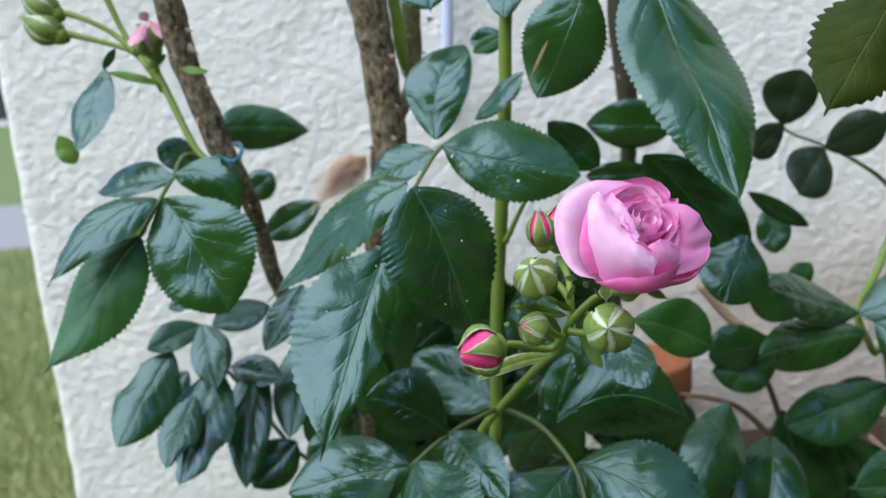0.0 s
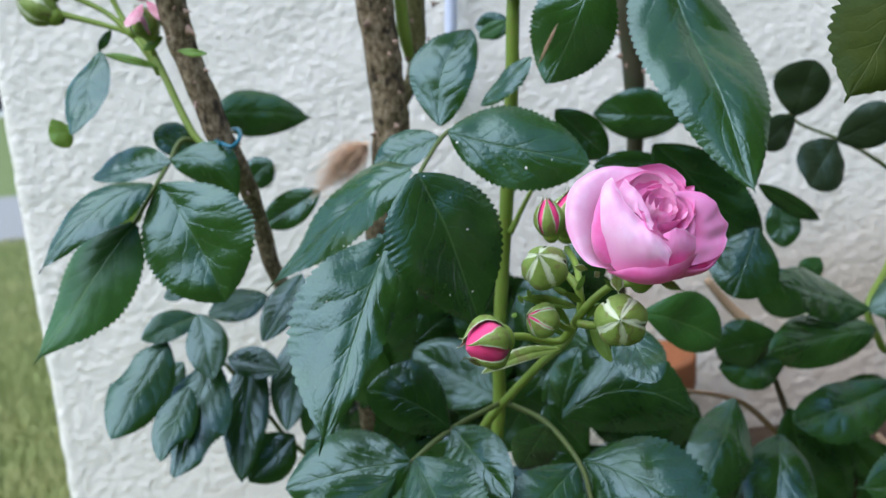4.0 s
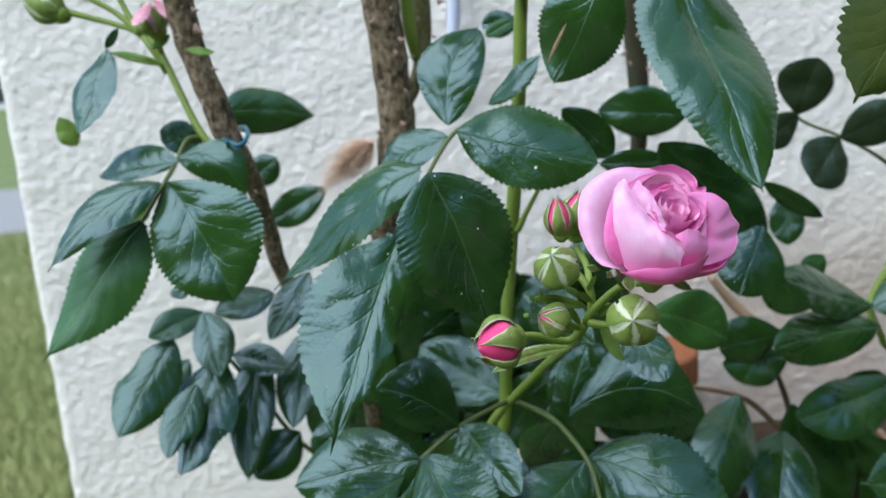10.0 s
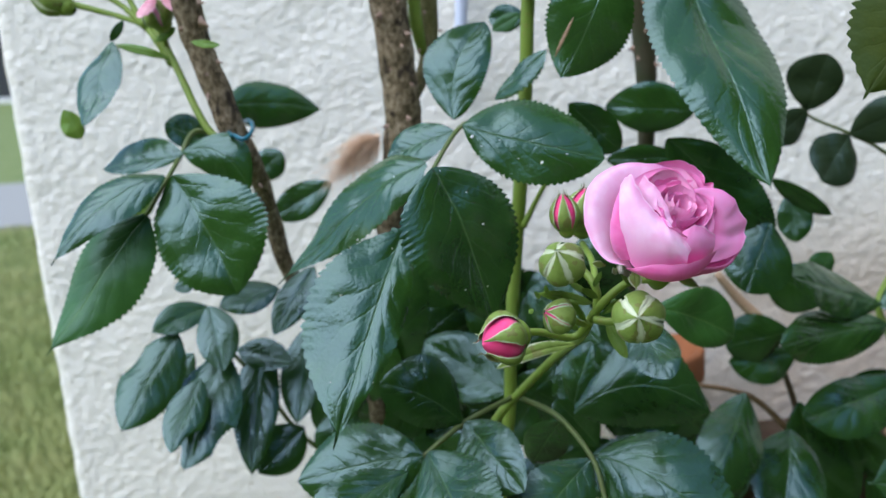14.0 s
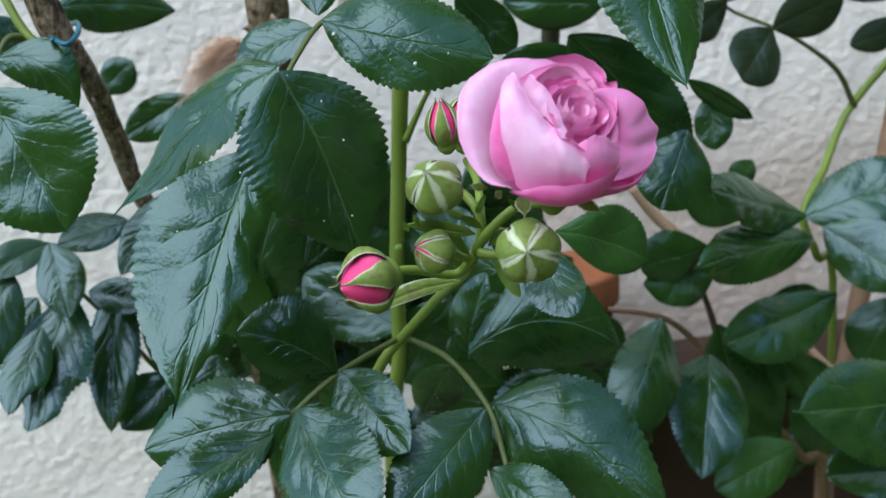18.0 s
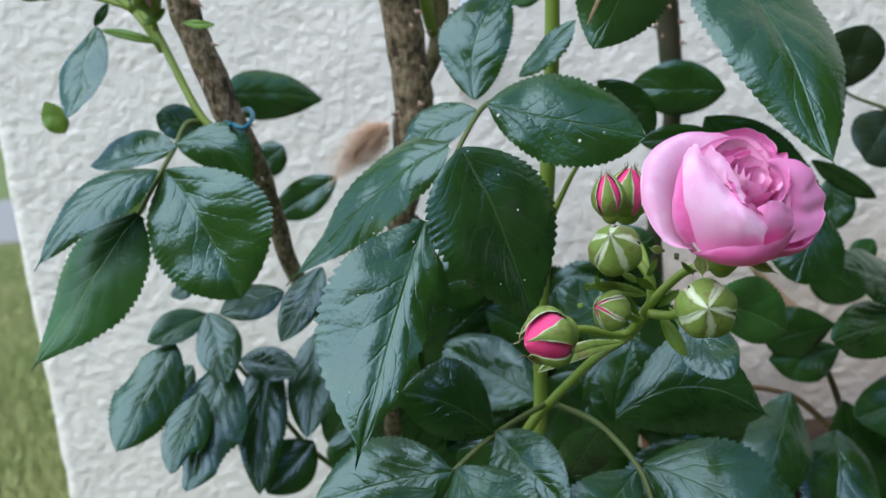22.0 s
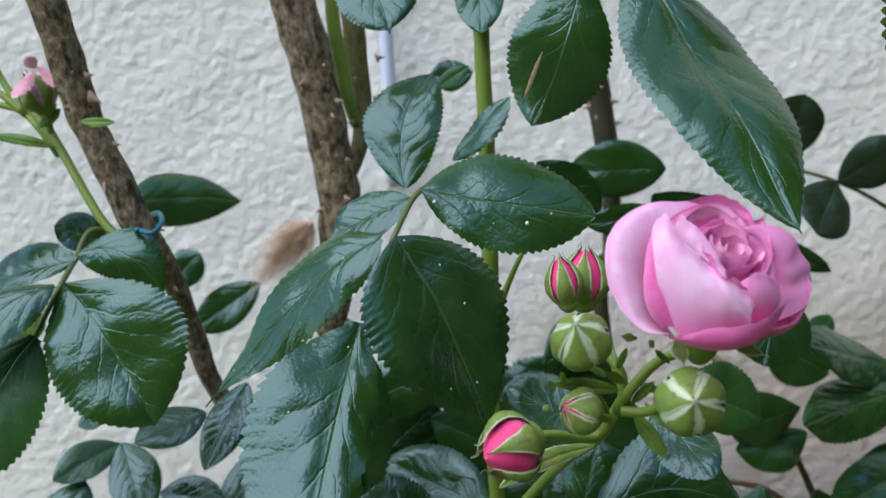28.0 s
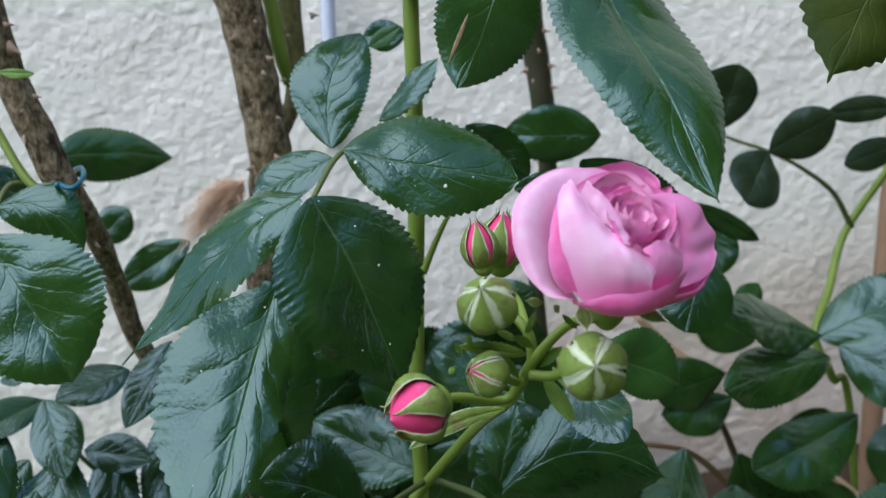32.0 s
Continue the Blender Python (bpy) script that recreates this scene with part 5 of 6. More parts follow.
bud(climbing_rose, (-0.1591, 0.551, 1.0952), (-0.472, 0.0697, 0.8788), 0.0292, 0.0097, FELT, 0.1, label='closed round green rosebud with pale sepal seams')
tube("pedicel", ((0.078, 0.335, 0.92), (0.084, 0.33, 0.92), (0.089, 0.325, 0.923)), (0.0018, 0.0016, 0.0018), STEM, rose_bush)
tube("pedicel", ((0.077, 0.34, 0.918), (0.07, 0.345, 0.91), (0.056, 0.34, 0.915), (0.048, 0.335, 0.917)), (0.0019, 0.0016, 0.0016, 0.0016), STEM, rose_bush)
tube("pedicel", ((0.079, 0.335, 0.924), (0.079, 0.335, 0.933), (0.074, 0.34, 0.94), (0.067, 0.335, 0.94)), (0.0018, 0.0016, 0.0016, 0.0016), STEM, rose_bush)
tube("pedicel", ((0.079, 0.34, 0.921), (0.074, 0.34, 0.917), (0.068, 0.335, 0.922)), (0.0016, 0.0014, 0.0014), STEM, rose_bush)
tube("pedicel", ((0.08, 0.34, 0.927), (0.082, 0.36, 0.937), (0.081, 0.382, 0.941)), (0.0016, 0.0014, 0.0015), STEM, rose_bush)
leaf(stem_b, (0.073, 0.36, 0.902), (0.037, 0.35, 0.897), (-0.0756, -0.8751, 0.4779), 0.0027, 0.0037, name='bract', material=SEPAL, bow=0.051, quilt=0.4)
leaf(stem_b, (0.084, 0.345, 0.916), (0.091, 0.338, 0.901), (-0.1595, -0.9393, 0.3038), 0.0026, 0.0028, name='bract', material=LEAF_TENDER, quilt=0.4)
leaf(bloom, (0.0898, 0.308, 0.946), (0.0886, 0.3, 0.9402), (0.1124, -0.5901, 0.7995), 0.0023, 0.0025, name='sepal', material=SEPAL, quilt=0.3, teeth=8, drip=0.2)
leaf(bloom, (0.1035, 0.306, 0.9435), (0.1131, 0.3, 0.9387), (-0.3537, -0.8596, 0.3687), 0.0019, 0.0017, name='sepal', material=SEPAL, quilt=0.3, teeth=8, drip=0.2)
leaf(bloom, (0.1071, 0.31, 0.9432), (0.1079, 0.305, 0.9395), (-0.1223, -0.5942, 0.795), 0.0015, 0.0015, name='sepal', material=SEPAL, quilt=0.3, teeth=8, drip=0.2)
leaf(bloom, (0.0797, 0.312, 0.9476), (0.0738, 0.31, 0.9498), (0.3375, -0.9393, 0.061), 0.0013, 0.0013, name='sepal', material=SEPAL, quilt=0.3, teeth=8, drip=0.2)
leaf(bloom, (0.0838, 0.31, 0.9466), (0.081, 0.306, 0.9458), (0.678, -0.5701, 0.464), 0.0013, 0.0013, name='sepal', material=SEPAL, quilt=0.3, teeth=8, drip=0.2)
leaf(stem_b, (0.077, 0.33, 0.928), (0.054, 0.32, 0.937), (-0.1151, -0.9578, 0.2636), 0.0018, 0.0027, name='bract', material=LEAF_TENDER, quilt=1.5, teeth=12)
leaf(stem_b, (0.079, 0.33, 0.93), (0.072, 0.325, 0.936), (-0.1386, -0.9556, 0.2601), 0.0014, 0.0016, name='bract', material=LEAF_TENDER, quilt=0.4, teeth=8)
leaf(stem_b, (0.081, 0.335, 0.922), (0.088, 0.33, 0.929), (-0.1576, -0.949, 0.273), 0.0014, 0.0016, name='bract', material=LEAF_TENDER, quilt=0.4, teeth=8)
leaf(stem_b, (0.075, 0.335, 0.932), (0.068, 0.33, 0.937), (-0.1194, -0.8973, 0.4249), 0.0014, 0.0014, name='bract', material=LEAF_TENDER, quilt=1.2, teeth=8, droop=0.2)
leaf(stem_b, (0.078, 0.335, 0.933), (0.081, 0.33, 0.941), (-0.1376, -0.8973, 0.4194), 0.0011, 0.0011, name='bract', material=LEAF_TENDER, quilt=1.2, teeth=8, droop=0.2)
leaf(stem_b, (0.084, 0.335, 0.928), (0.09, 0.33, 0.925), (-0.1526, -0.8854, 0.4391), 0.0014, 0.0014, name='bract', material=LEAF_TENDER, quilt=1.2, teeth=8, droop=0.2)
leaf(stem_b, (0.073, 0.345, 0.913), (0.066, 0.34, 0.918), (-0.1103, -0.8833, 0.4557), 0.0012, 0.0012, name='bract', material=LEAF_TENDER, quilt=1.2, teeth=8, droop=0.2)
leaf(stem_b, (0.075, 0.34, 0.918), (0.068, 0.332, 0.93), (-0.1172, -0.8887, 0.4433), 0.0016, 0.0016, name='bract', material=LEAF_TENDER, quilt=1.2, teeth=8, droop=0.2)
leaf(stem_b, (0.084, 0.33, 0.923), (0.089, 0.325, 0.915), (-0.152, -0.8768, 0.4561), 0.0014, 0.0014, name='bract', material=LEAF_TENDER, quilt=1.2, teeth=8, droop=0.2)
leaf(stem_b, (0.092, 0.325, 0.935), (0.087, 0.322, 0.941), (-0.1632, -0.8922, 0.4211), 0.0009, 0.0009, name='bract', material=LEAF_TENDER, quilt=1.2, teeth=8, droop=0.2)
leaf(stem_b, (0.055, 0.318, 0.935), (0.053, 0.316, 0.939), (-0.0831, -0.8994, 0.4291), 0.0009, 0.0009, name='bract', material=LEAF_TENDER, quilt=1.2, teeth=8, droop=0.2)
leaf(stem_b, (0.058, 0.318, 0.937), (0.057, 0.316, 0.941), (-0.0915, -0.9006, 0.4248), 0.0009, 0.0009, name='bract', material=LEAF_TENDER, quilt=1.2, teeth=8, droop=0.2)
leaf(stem_b, (0.052, 0.316, 0.932), (0.05, 0.314, 0.931), (-0.0759, -0.8941, 0.4415), 0.0009, 0.0009, name='bract', material=LEAF_TENDER, quilt=1.2, teeth=8, droop=0.2)
tie = thing("plant_tie", "blue plastic plant tie looped round the thorny cane", "plant tie")
tube("loop", ((-0.089, 0.495, 0.992), (-0.082, 0.49, 0.99), (-0.079, 0.5, 0.994), (-0.084, 0.52, 0.997), (-0.095, 0.545, 0.994), (-0.096, 0.52, 0.992), (-0.089, 0.493, 0.992)), (0.0012, 0.0012, 0.0012, 0.0013, 0.0013, 0.0013, 0.0012), TIE, tie, sides=8)
wall_cable = thing("cable", "pale blue plastic cable running up the white wall", "cable")
tube("conduit", ((0.07, 0.795, 1.27), (0.05, 0.795, 1.059), (0.044, 0.795, 1.005), (0.042, 0.797, 0.99), (0.042, 0.815, 0.983)), (0.0048, 0.0051, 0.0051, 0.0052, 0.0053), CABLE, wall_cable, sides=12)
stake = thing("stake", "weathered wooden stake leaning behind the rose leaves", "stake")
tube("pole", ((0.462, 0.72, 1.041), (0.437, 0.71, 0.937), (0.415, 0.7, 0.843), (0.381, 0.68, 0.704), (0.359, 0.67, 0.618), (0.359, 0.67, 0.309), (0.359, 0.67, -0.02)), (0.0068, 0.0069, 0.0070, 0.0070, 0.0071, 0.0071, 0.0071), WOOD, stake, sides=10, rough=0.05)
fibre_tuft((-0.0182, 0.575, 0.9744), (-0.0492, 0.572, 0.9491), 0.0095)
leaf(climbing_rose, (-0.007, 0.64, 0.824), (0.012, 0.634, 0.797), (0.0236, -0.9992, -0.032), 0.0125, 0.0125, name='leaf')
leaf(climbing_rose, (0.153, 0.622, 0.709), (0.11, 0.603, 0.73), (-0.1549, -0.9289, -0.3364), 0.0198, 0.0198, name='leaf')
leaf(climbing_rose, (-0.029, 0.683, 0.67), (-0.005, 0.664, 0.722), (0.0475, -0.9699, -0.2387), 0.0194, 0.0194, name='leaf')
leaf(climbing_rose, (0.109, 0.685, 0.69), (0.142, 0.692, 0.708), (-0.1402, -0.9883, -0.0601), 0.0149, 0.0149, name='leaf')
leaf(climbing_rose, (0.073, 0.647, 0.802), (0.122, 0.669, 0.763), (-0.1062, -0.974, -0.1999), 0.0209, 0.0209, name='leaf')
leaf(climbing_rose, (-0, 0.657, 0.683), (0.044, 0.658, 0.712), (-0.0041, -0.9839, -0.1789), 0.0212, 0.0212, name='leaf')
leaf(climbing_rose, (0.095, 0.616, 0.77), (0.073, 0.589, 0.743), (-0.0897, -0.9175, -0.3875), 0.0213, 0.0213, name='leaf')
leaf(climbing_rose, (0.11, 0.653, 0.779), (0.067, 0.683, 0.766), (-0.0885, -0.9294, -0.3583), 0.0207, 0.0207, name='leaf')
leaf(climbing_rose, (0.045, 0.663, 0.795), (0.035, 0.678, 0.752), (-0.0273, -0.9526, -0.3031), 0.0151, 0.0151, name='leaf')
leaf(climbing_rose, (0.078, 0.61, 0.699), (0.117, 0.626, 0.674), (-0.1146, -0.9927, -0.0387), 0.0155, 0.0155, name='leaf')
leaf(climbing_rose, (-0.009, 0.618, 0.796), (-0.046, 0.63, 0.787), (0.0676, -0.9976, -0.0142), 0.0128, 0.0128, name='leaf')
leaf(climbing_rose, (0.22, 0.696, 0.673), (0.276, 0.724, 0.65), (-0.2844, -0.9586, 0.0134), 0.0185, 0.0185, name='leaf')
leaf(climbing_rose, (0.034, 0.662, 0.671), (0.055, 0.644, 0.713), (-0.0352, -0.9872, -0.1554), 0.0154, 0.0154, name='leaf')
leaf(climbing_rose, (-0.046, 0.696, 0.762), (-0.066, 0.669, 0.745), (0.0936, -0.9288, -0.3584), 0.0183, 0.0183, name='leaf')
leaf(climbing_rose, (0.153, 0.629, 0.771), (0.197, 0.624, 0.741), (-0.2086, -0.9208, -0.3295), 0.0221, 0.0221, name='leaf')
leaf(climbing_rose, (0.119, 0.604, 0.815), (0.082, 0.634, 0.807), (-0.1085, -0.9067, -0.4075), 0.0195, 0.0195, name='leaf')
leaf(climbing_rose, (0.073, 0.641, 0.706), (0.118, 0.625, 0.712), (-0.1076, -0.9773, -0.1825), 0.0190, 0.0190, name='leaf')
leaf(climbing_rose, (-0.07, 0.625, 0.785), (-0.027, 0.625, 0.809), (0.0881, -0.8971, -0.433), 0.0221, 0.0221, name='leaf')
leaf(climbing_rose, (-0.003, 0.621, 0.808), (-0, 0.599, 0.771), (0.0278, -0.9098, -0.414), 0.0170, 0.0170, name='leaf')
leaf(climbing_rose, (0.213, 0.699, 0.703), (0.163, 0.708, 0.674), (-0.2156, -0.9765, 0.0039), 0.0213, 0.0213, name='leaf')
leaf(climbing_rose, (0.137, 0.609, 0.759), (0.152, 0.633, 0.702), (-0.1802, -0.9808, 0.0745), 0.0176, 0.0176, name='leaf')
leaf(climbing_rose, (0.015, 0.68, 0.715), (-0.017, 0.682, 0.755), (0.0268, -0.9945, -0.1011), 0.0194, 0.0194, name='leaf')
leaf(climbing_rose, (0.134, 0.692, 0.765), (0.18, 0.721, 0.761), (-0.1767, -0.9841, 0.015), 0.0150, 0.0150, name='leaf')
leaf(climbing_rose, (0.13, 0.69, 0.805), (0.172, 0.7, 0.761), (-0.155, -0.8887, -0.4314), 0.0229, 0.0229, name='leaf')
leaf(climbing_rose, (-0.038, 0.657, 0.734), (-0.033, 0.64, 0.788), (0.0693, -0.9035, -0.423), 0.0184, 0.0184, name='leaf')
leaf(climbing_rose, (0.077, 0.62, 0.699), (0.06, 0.644, 0.723), (-0.0711, -0.9974, 0.0146), 0.0148, 0.0148, name='leaf')
leaf(climbing_rose, (0.056, 0.603, 0.765), (0.101, 0.602, 0.752), (-0.0892, -0.9958, 0.0216), 0.0163, 0.0163, name='leaf')
leaf(climbing_rose, (0.103, 0.636, 0.808), (0.107, 0.607, 0.855), (-0.1243, -0.9876, -0.0964), 0.0148, 0.0148, name='leaf')
leaf(climbing_rose, (0.173, 0.654, 0.804), (0.13, 0.643, 0.782), (-0.1713, -0.9186, -0.3563), 0.0220, 0.0220, name='leaf')
leaf(climbing_rose, (0.056, 0.61, 0.692), (0.093, 0.633, 0.647), (-0.0807, -0.9936, -0.0786), 0.0182, 0.0182, name='leaf')
leaf(climbing_rose, (0.044, 0.678, 0.677), (0.094, 0.659, 0.661), (-0.0667, -0.974, -0.2164), 0.0242, 0.0242, name='leaf')
leaf(climbing_rose, (0.179, 0.68, 0.739), (0.202, 0.66, 0.702), (-0.2143, -0.9149, -0.3421), 0.0210, 0.0210, name='leaf')
leaf(climbing_rose, (0.246, 0.699, 0.663), (0.209, 0.705, 0.698), (-0.2552, -0.9351, -0.2458), 0.0208, 0.0208, name='leaf')
leaf(climbing_rose, (0.337, 0.691, 0.709), (0.323, 0.708, 0.654), (-0.3761, -0.9209, -0.1029), 0.0199, 0.0199, name='leaf')
leaf(climbing_rose, (0.189, 0.618, 0.699), (0.227, 0.622, 0.715), (-0.2608, -0.941, -0.2158), 0.0176, 0.0176, name='leaf')
leaf(climbing_rose, (0.219, 0.641, 0.666), (0.176, 0.653, 0.693), (-0.2381, -0.9456, -0.2216), 0.0223, 0.0223, name='leaf')
leaf(climbing_rose, (0.301, 0.641, 0.761), (0.343, 0.644, 0.753), (-0.3925, -0.9126, -0.1146), 0.0153, 0.0153, name='leaf')
leaf(climbing_rose, (0.336, 0.66, 0.645), (0.314, 0.646, 0.622), (-0.3812, -0.8907, -0.2476), 0.0149, 0.0149, name='leaf')
leaf(climbing_rose, (0.333, 0.678, 0.642), (0.355, 0.666, 0.614), (-0.4006, -0.9048, 0.1442), 0.0150, 0.0150, name='leaf')
leaf(climbing_rose, (0.205, 0.668, 0.677), (0.146, 0.654, 0.704), (-0.21, -0.97, -0.1225), 0.0231, 0.0231, name='leaf')
leaf(climbing_rose, (0.225, 0.67, 0.657), (0.228, 0.697, 0.691), (-0.2674, -0.9608, 0.0726), 0.0177, 0.0177, name='leaf')
leaf(climbing_rose, (0.291, 0.607, 0.744), (0.311, 0.592, 0.709), (-0.3826, -0.8976, -0.2189), 0.0182, 0.0182, name='leaf')
leaf(climbing_rose, (0.276, 0.633, 0.675), (0.231, 0.605, 0.668), (-0.3238, -0.9404, 0.1036), 0.0164, 0.0164, name='leaf')
leaf(climbing_rose, (-0.012, 0.592, 0.808), (0.01, 0.612, 0.765), (0.0284, -0.9429, -0.3317), 0.0167, 0.0167, name='leaf')
leaf(climbing_rose, (0.031, 0.637, 0.817), (0.049, 0.667, 0.765), (-0.0292, -0.9918, -0.1248), 0.0168, 0.0168, name='leaf')
leaf(climbing_rose, (0.057, 0.61, 0.796), (0.083, 0.616, 0.758), (-0.0696, -0.9215, -0.382), 0.0175, 0.0175, name='leaf')
leaf(climbing_rose, (0.034, 0.604, 0.802), (0.001, 0.61, 0.77), (0.002, -0.9094, -0.4158), 0.0191, 0.0191, name='leaf')
leaf(climbing_rose, (0.039, 0.649, 0.826), (0.014, 0.672, 0.79), (-0.0102, -0.982, -0.1886), 0.0147, 0.0147, name='leaf')
leaf(climbing_rose, (0.012, 0.651, 0.793), (0.051, 0.661, 0.758), (-0.0173, -0.9935, -0.1124), 0.0182, 0.0182, name='leaf')
leaf(climbing_rose, (0.036, 0.659, 0.807), (0.01, 0.672, 0.778), (-0.0053, -0.9717, -0.236), 0.0139, 0.0139, name='leaf')
leaf(climbing_rose, (0.029, 0.6, 0.822), (0.038, 0.617, 0.786), (-0.0216, -0.9996, -0.016), 0.0118, 0.0118, name='leaf')
leaf(climbing_rose, (0.045, 0.658, 0.831), (0.062, 0.628, 0.805), (-0.0487, -0.9954, -0.0828), 0.0150, 0.0150, name='leaf')
leaf(climbing_rose, (0.107, 0.542, 0.851), (0.102, 0.541, 0.826), (-0.1285, -0.9073, -0.4004), 0.0104, 0.0104, name='leaf')
leaf(climbing_rose, (0.099, 0.615, 0.817), (0.112, 0.608, 0.788), (-0.1254, -0.9764, -0.1758), 0.0132, 0.0132, name='leaf')
leaf(climbing_rose, (0.08, 0.637, 0.836), (0.077, 0.625, 0.799), (-0.0845, -0.984, -0.1567), 0.0161, 0.0161, name='leaf')
leaf(climbing_rose, (0.124, 0.584, 0.834), (0.143, 0.607, 0.798), (-0.1715, -0.985, -0.0181), 0.0114, 0.0114, name='leaf')
leaf(climbing_rose, (0.09, 0.581, 0.835), (0.055, 0.57, 0.815), (-0.0823, -0.9804, -0.1792), 0.0164, 0.0164, name='leaf')
leaf(climbing_rose, (0.085, 0.543, 0.858), (0.082, 0.568, 0.82), (-0.0948, -0.9074, -0.4095), 0.0118, 0.0118, name='leaf')
leaf(climbing_rose, (0.133, 0.639, 0.847), (0.147, 0.621, 0.824), (-0.172, -0.9834, -0.0574), 0.0123, 0.0123, name='leaf')
leaf(climbing_rose, (0.117, 0.59, 0.824), (0.145, 0.587, 0.8), (-0.1696, -0.9853, 0.0215), 0.0130, 0.0130, name='leaf')
leaf(climbing_rose, (0.088, 0.624, 0.847), (0.123, 0.612, 0.82), (-0.1227, -0.9648, -0.2327), 0.0179, 0.0179, name='leaf')
leaf(climbing_rose, (0.11, 0.548, 0.837), (0.131, 0.561, 0.806), (-0.1462, -0.888, -0.4361), 0.0125, 0.0125, name='leaf')


def under_leaves():
    """The shaded leaves deep in the bush, behind the front sprays."""
    rng = random.Random(17)
    for k in range(46):
        base = Vector((rng.uniform(-0.01, 0.14), rng.uniform(0.52, 0.62), rng.uniform(0.72, 0.885)))
        way = Vector((rng.uniform(-1, 1), rng.uniform(-0.3, 0.3), rng.uniform(-1, 0.5))).normalized()
        wide = rng.uniform(0.014, 0.019)
        leaf(climbing_rose, base, base + way * rng.uniform(0.045, 0.06), (rng.uniform(-0.3, 0.3), -1, rng.uniform(-0.1, 0.4)), wide, wide, teeth=16, full=0.45, name="leaf")


under_leaves()
PLANTER_X, PLANTER_Z = 0.215, 0.69

def dust_specks():
    """Tiny dried drops on the leaflets nearest the bloom."""
    rng = random.Random(21)
    for blade in [ob for ob in spray_a.children if ob.name.startswith("leaflet")][:4]:
        inner = [v for k, v in enumerate(blade.data.vertices) if 2 < k % 17 < 14]
        for v in rng.sample(inner, 5):
            speck(spray_a, v.co - Vector((0, 0.0002, 0)), rng.uniform(0.0002, 0.0004))


dust_specks()


# ---- garden beyond the wall's corner ----
def ground_sheet():
    vs, fs = [], []
    xs = [-900, -60, -20, -8, -4, -2, 0, 2, 6, 20, 900]
    ys = [-900, -60, -10, -3, -1, 0, 1, 2, 3, 4, 6, 8, 12, 20, 40, 900]
    for yy in ys:
        for xx in xs:
            vs.append((xx, yy, 0.012 * noise.noise(Vector((xx, yy, 0)) * 0.7) - 0.012))
    n = len(xs)
    for i in range(len(ys) - 1):
        for j in range(n - 1):
            a = i * n + j
            fs.append((a, a + 1, a + n + 1, a + n))
    return tagged(mesh_object("ground", vs, fs, LAWN), "mown green lawn with a few dry yellowish patches", "lawn", kind="structure")


ground_sheet()
slab("path", (-30, 6.3, -0.05), (-0.4, 8.6, 0.03), PAVING, "grey paved garden path crossing the lawn", "path")
slab("kerb", (-60, 27.0, -0.05), (-2, 27.4, 0.12), KERB, "pale stone kerb in front of the dark fence", "kerb")
DARK = plain("dark_boards", (0.012, 0.013, 0.016), (0.025, 0.026, 0.03), 3.0, 0.7)


def fence():
    e = thing("fence", "tall dark board fence behind the lawn", "fence", at=(-12, 28.2, 0))
    for i in range(60):
        x = -22 + i * 0.36
        vs = [(x + a * 0.17 + 12, b * 0.02, c) for c in (0, 2.2) for a, b in ((-1, -1), (1, -1), (1, 1), (-1, 1))]
        mesh_object("board", vs, [(3, 2, 1, 0), (4, 5, 6, 7), (0, 1, 5, 4), (1, 2, 6, 5), (2, 3, 7, 6), (3, 0, 4, 7)], DARK, e, smooth=False)
    return e


fence()


def grass():
    """Blades over the strip of lawn that shows past the wall's corner."""
    rng = random.Random(5)
    vs, fs = [], []
    for k in range(26000):
        yy = 1.3 + 5.0 * rng.random() ** 1.5
        xx = -0.43 * yy + rng.uniform(-0.45, 0.4)
        if xx > -0.42:
            continue
        h = rng.uniform(0.02, 0.05)
        a = rng.uniform(0, 6.28)
        w = rng.uniform(0.0015, 0.003)
        lx, ly = rng.uniform(-1, 1) * h * 0.8, rng.uniform(-1, 1) * h * 0.8
        dx, dy = math.cos(a) * w, math.sin(a) * w
        b = len(vs)
        vs += [(xx - dx, yy - dy, -0.02), (xx + dx, yy + dy, -0.02), (xx + dx + lx * 0.4, yy + dy + ly * 0.4, h * 0.6), (xx - dx + lx * 0.4, yy - dy + ly * 0.4, h * 0.6), (xx + lx, yy + ly, h)]
        fs += [(b, b + 1, b + 2, b + 3), (b + 3, b + 2, b + 4)]
    return tagged(mesh_object("grass", vs, fs, GRASS), "short green lawn grass with dry straw-coloured blades", "grass", kind="stuff")


grass()
slab("planting_bed", (-0.32, 0.35, -0.05), (1.6, 0.83, 0.02), SOIL, "dark garden soil at the foot of the wall", "soil")
DARKWOOD = plain("dark_stained_wood", (0.03, 0.016, 0.01), (0.06, 0.032, 0.02), 25.0, 0.8, 0.3, 0.4, 0.002)


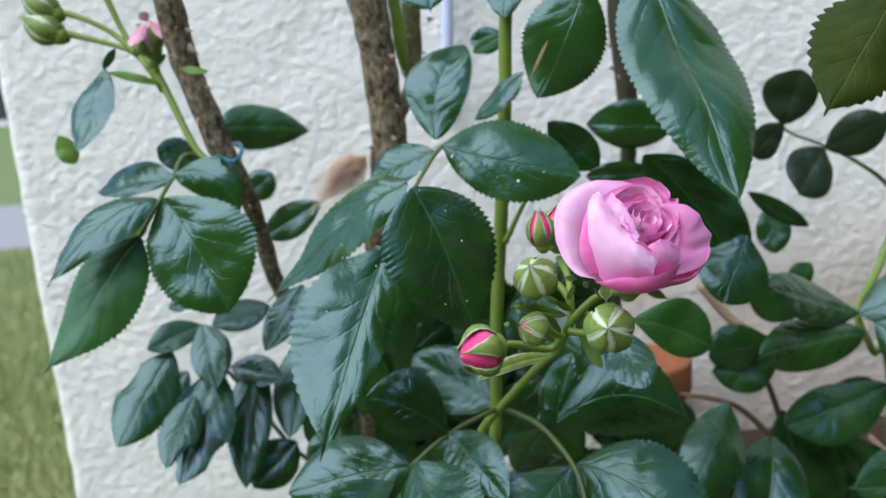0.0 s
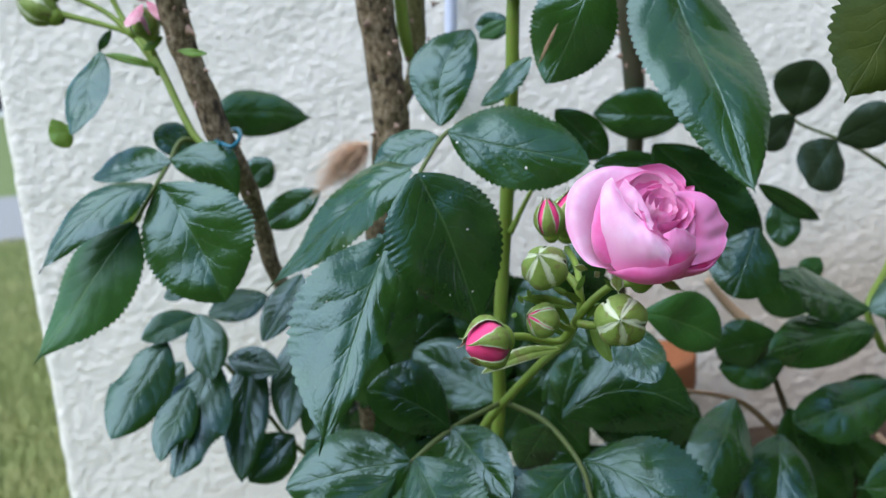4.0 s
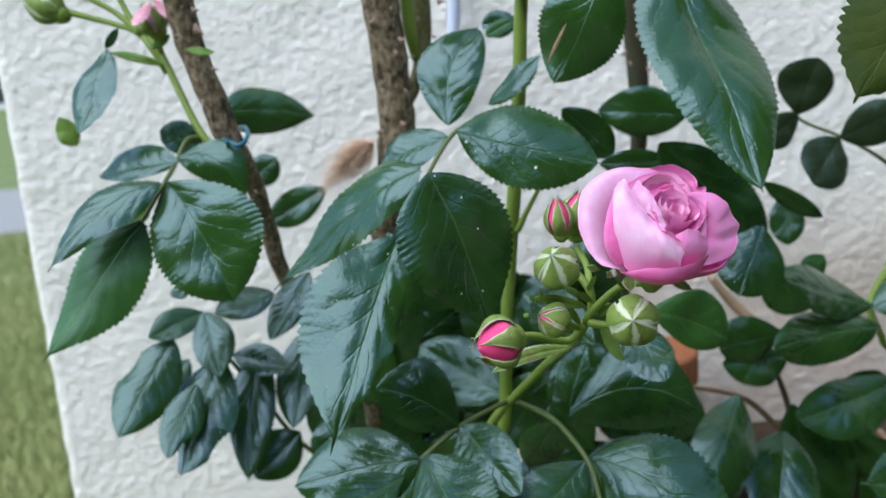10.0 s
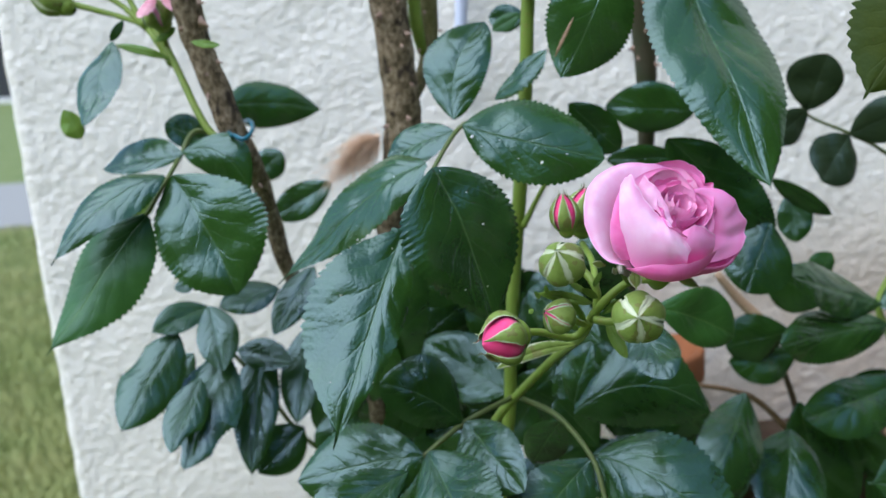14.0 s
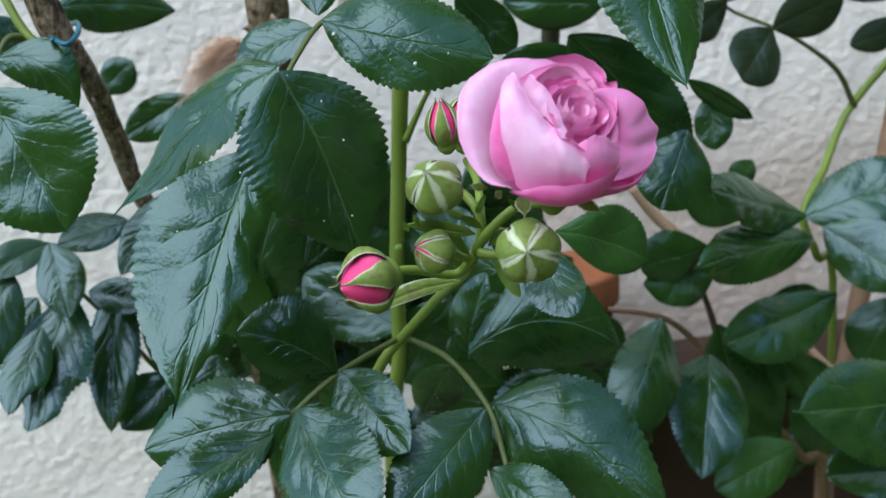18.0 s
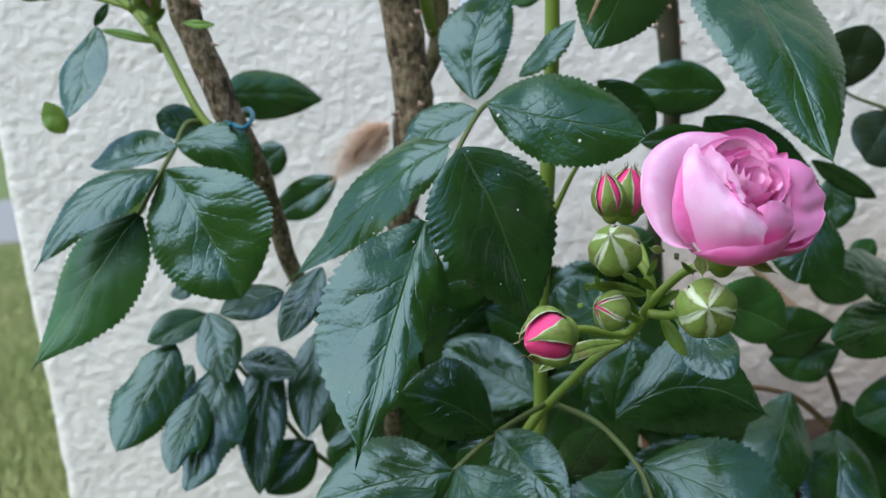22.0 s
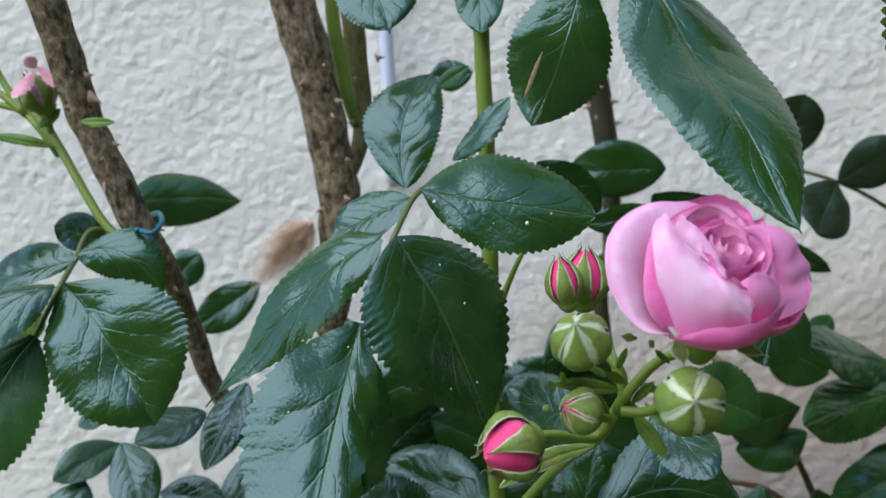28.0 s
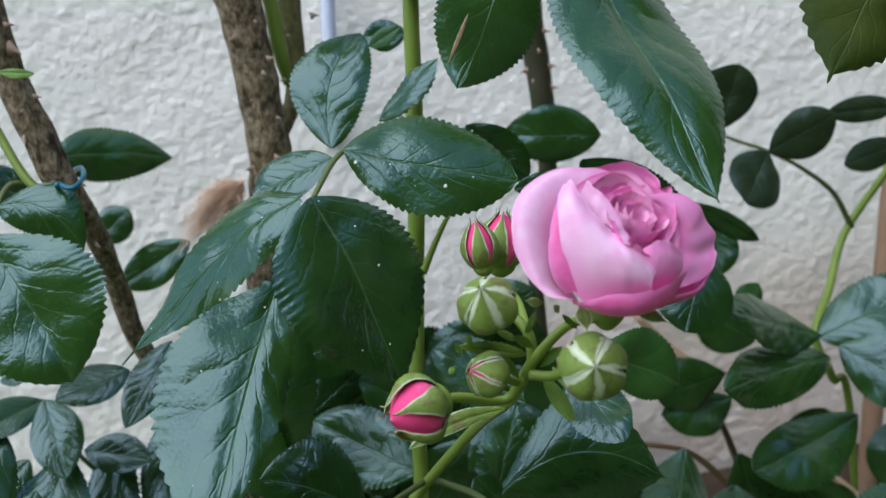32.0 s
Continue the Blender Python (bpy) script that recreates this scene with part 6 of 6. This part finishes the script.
def planter():
    """A tall dark wooden planter against the wall, of upright boards with a top rail."""
    x0, x1, y0, y1, z1 = PLANTER_X, PLANTER_X + 0.85, 0.70, 0.80, PLANTER_Z
    e = thing("planter", "dark stained wooden planter standing against the wall", "planter")
    cube = [(3, 2, 1, 0), (4, 5, 6, 7), (0, 1, 5, 4), (1, 2, 6, 5), (2, 3, 7, 6), (3, 0, 4, 7)]

    def block(name, lo, hi):
        (a, b, c), (d, f, g) = lo, hi
        return mesh_object(name, [(a, b, c), (d, b, c), (d, f, c), (a, f, c), (a, b, g), (d, b, g), (d, f, g), (a, f, g)], cube, DARKWOOD, e, smooth=False)

    n = 9
    for k in range(n):
        a = x0 + (x1 - x0) * k / n
        block("board", (a + 0.002, y0, 0.0), (a + (x1 - x0) / n - 0.002, y0 + 0.018, z1 - 0.02))
    block("side_board", (x0, y0 + 0.02, 0.0), (x0 + 0.018, y1, z1 - 0.02))
    block("side_board", (x1 - 0.018, y0 + 0.02, 0.0), (x1, y1, z1 - 0.02))
    block("back_board", (x0 + 0.02, y1 - 0.018, 0.0), (x1 - 0.02, y1, z1 - 0.02))
    soil = block("soil", (x0 + 0.02, y0 + 0.02, 0.0), (x1 - 0.02, y1 - 0.02, z1 - 0.012))
    soil.data.materials[0] = SOIL
    block("rim", (x0 - 0.01, y0 - 0.01, z1 - 0.02), (x1 + 0.01, y0 + 0.03, z1))
    return e


planter()


def flower_pot():
    """A small round clay pot with a thick rim, standing in the planter."""
    z0, z1, r, n = PLANTER_Z - 0.012, POT_Z, POT_R, 36
    prof = ((0.0, 0.001), (0.0, r * 0.7), (0.02, r * 0.74), (0.7, r * 0.9), (0.7, r * 0.99), (0.73, r), (0.97, r * 1.02), (1.0, r), (1.0, r * 0.88), (0.8, r * 0.84), (0.78, 0.001))
    vs = [(POT_X + math.cos(a) * q, 0.75 + math.sin(a) * q, z0 + (z1 - z0) * h) for h, q in prof for a in np.linspace(0, 2 * math.pi, n, endpoint=False)]
    fs = [(i * n + k, i * n + (k + 1) % n, i * n + n + (k + 1) % n, i * n + n + k) for i in range(len(prof) - 1) for k in range(n)]
    return tagged(mesh_object("flower_pot", vs, fs, CLAY), "small terracotta flower pot half hidden behind the rose leaves", "flower pot")


flower_pot()


def light_block_hedge():
    """Plain unseen hedge screens, added behind and right to dim sky light and reflections."""
    vs, fs = [], []
    n, k = 60, 14
    for i in range(n + 1):
        for j in range(k + 1):
            x, z = -12 + 24 * i / n, 4.3 * j / k
            vs.append((x, -4.2 + 0.25 * noise.noise(Vector((x * 1.7, 0, z * 1.7))) - 0.4 * max(0, j - k + 2), z))
    for i in range(n):
        for j in range(k):
            a = i * (k + 1) + j
            fs.append((a, a + k + 1, a + k + 2, a + 1))
    b = len(vs)
    for i in range(n + 1):
        for j in range(k + 1):
            y, z = -4.2 + 5.0 * i / n, 4.3 * j / k
            vs.append((2.6 + 0.2 * noise.noise(Vector((y * 1.7, 5, z * 1.7))) + 0.3 * max(0, j - k + 2), y, z))
    for i in range(n):
        for j in range(k):
            a = b + i * (k + 1) + j
            fs.append((a, a + 1, a + k + 2, a + k + 1))
    b = len(vs)
    vs += [(-12, -5.4, 0), (12, -5.4, 0), (12, -5.4, 4.3), (-12, -5.4, 4.3)]
    fs.append((b, b + 1, b + 2, b + 3))
    return tagged(mesh_object("backdrop", vs, fs, HEDGE_SCREEN), "plain dark green hedge screen, added out of view to block sky light", "hedge", kind="structure")


light_block_hedge()
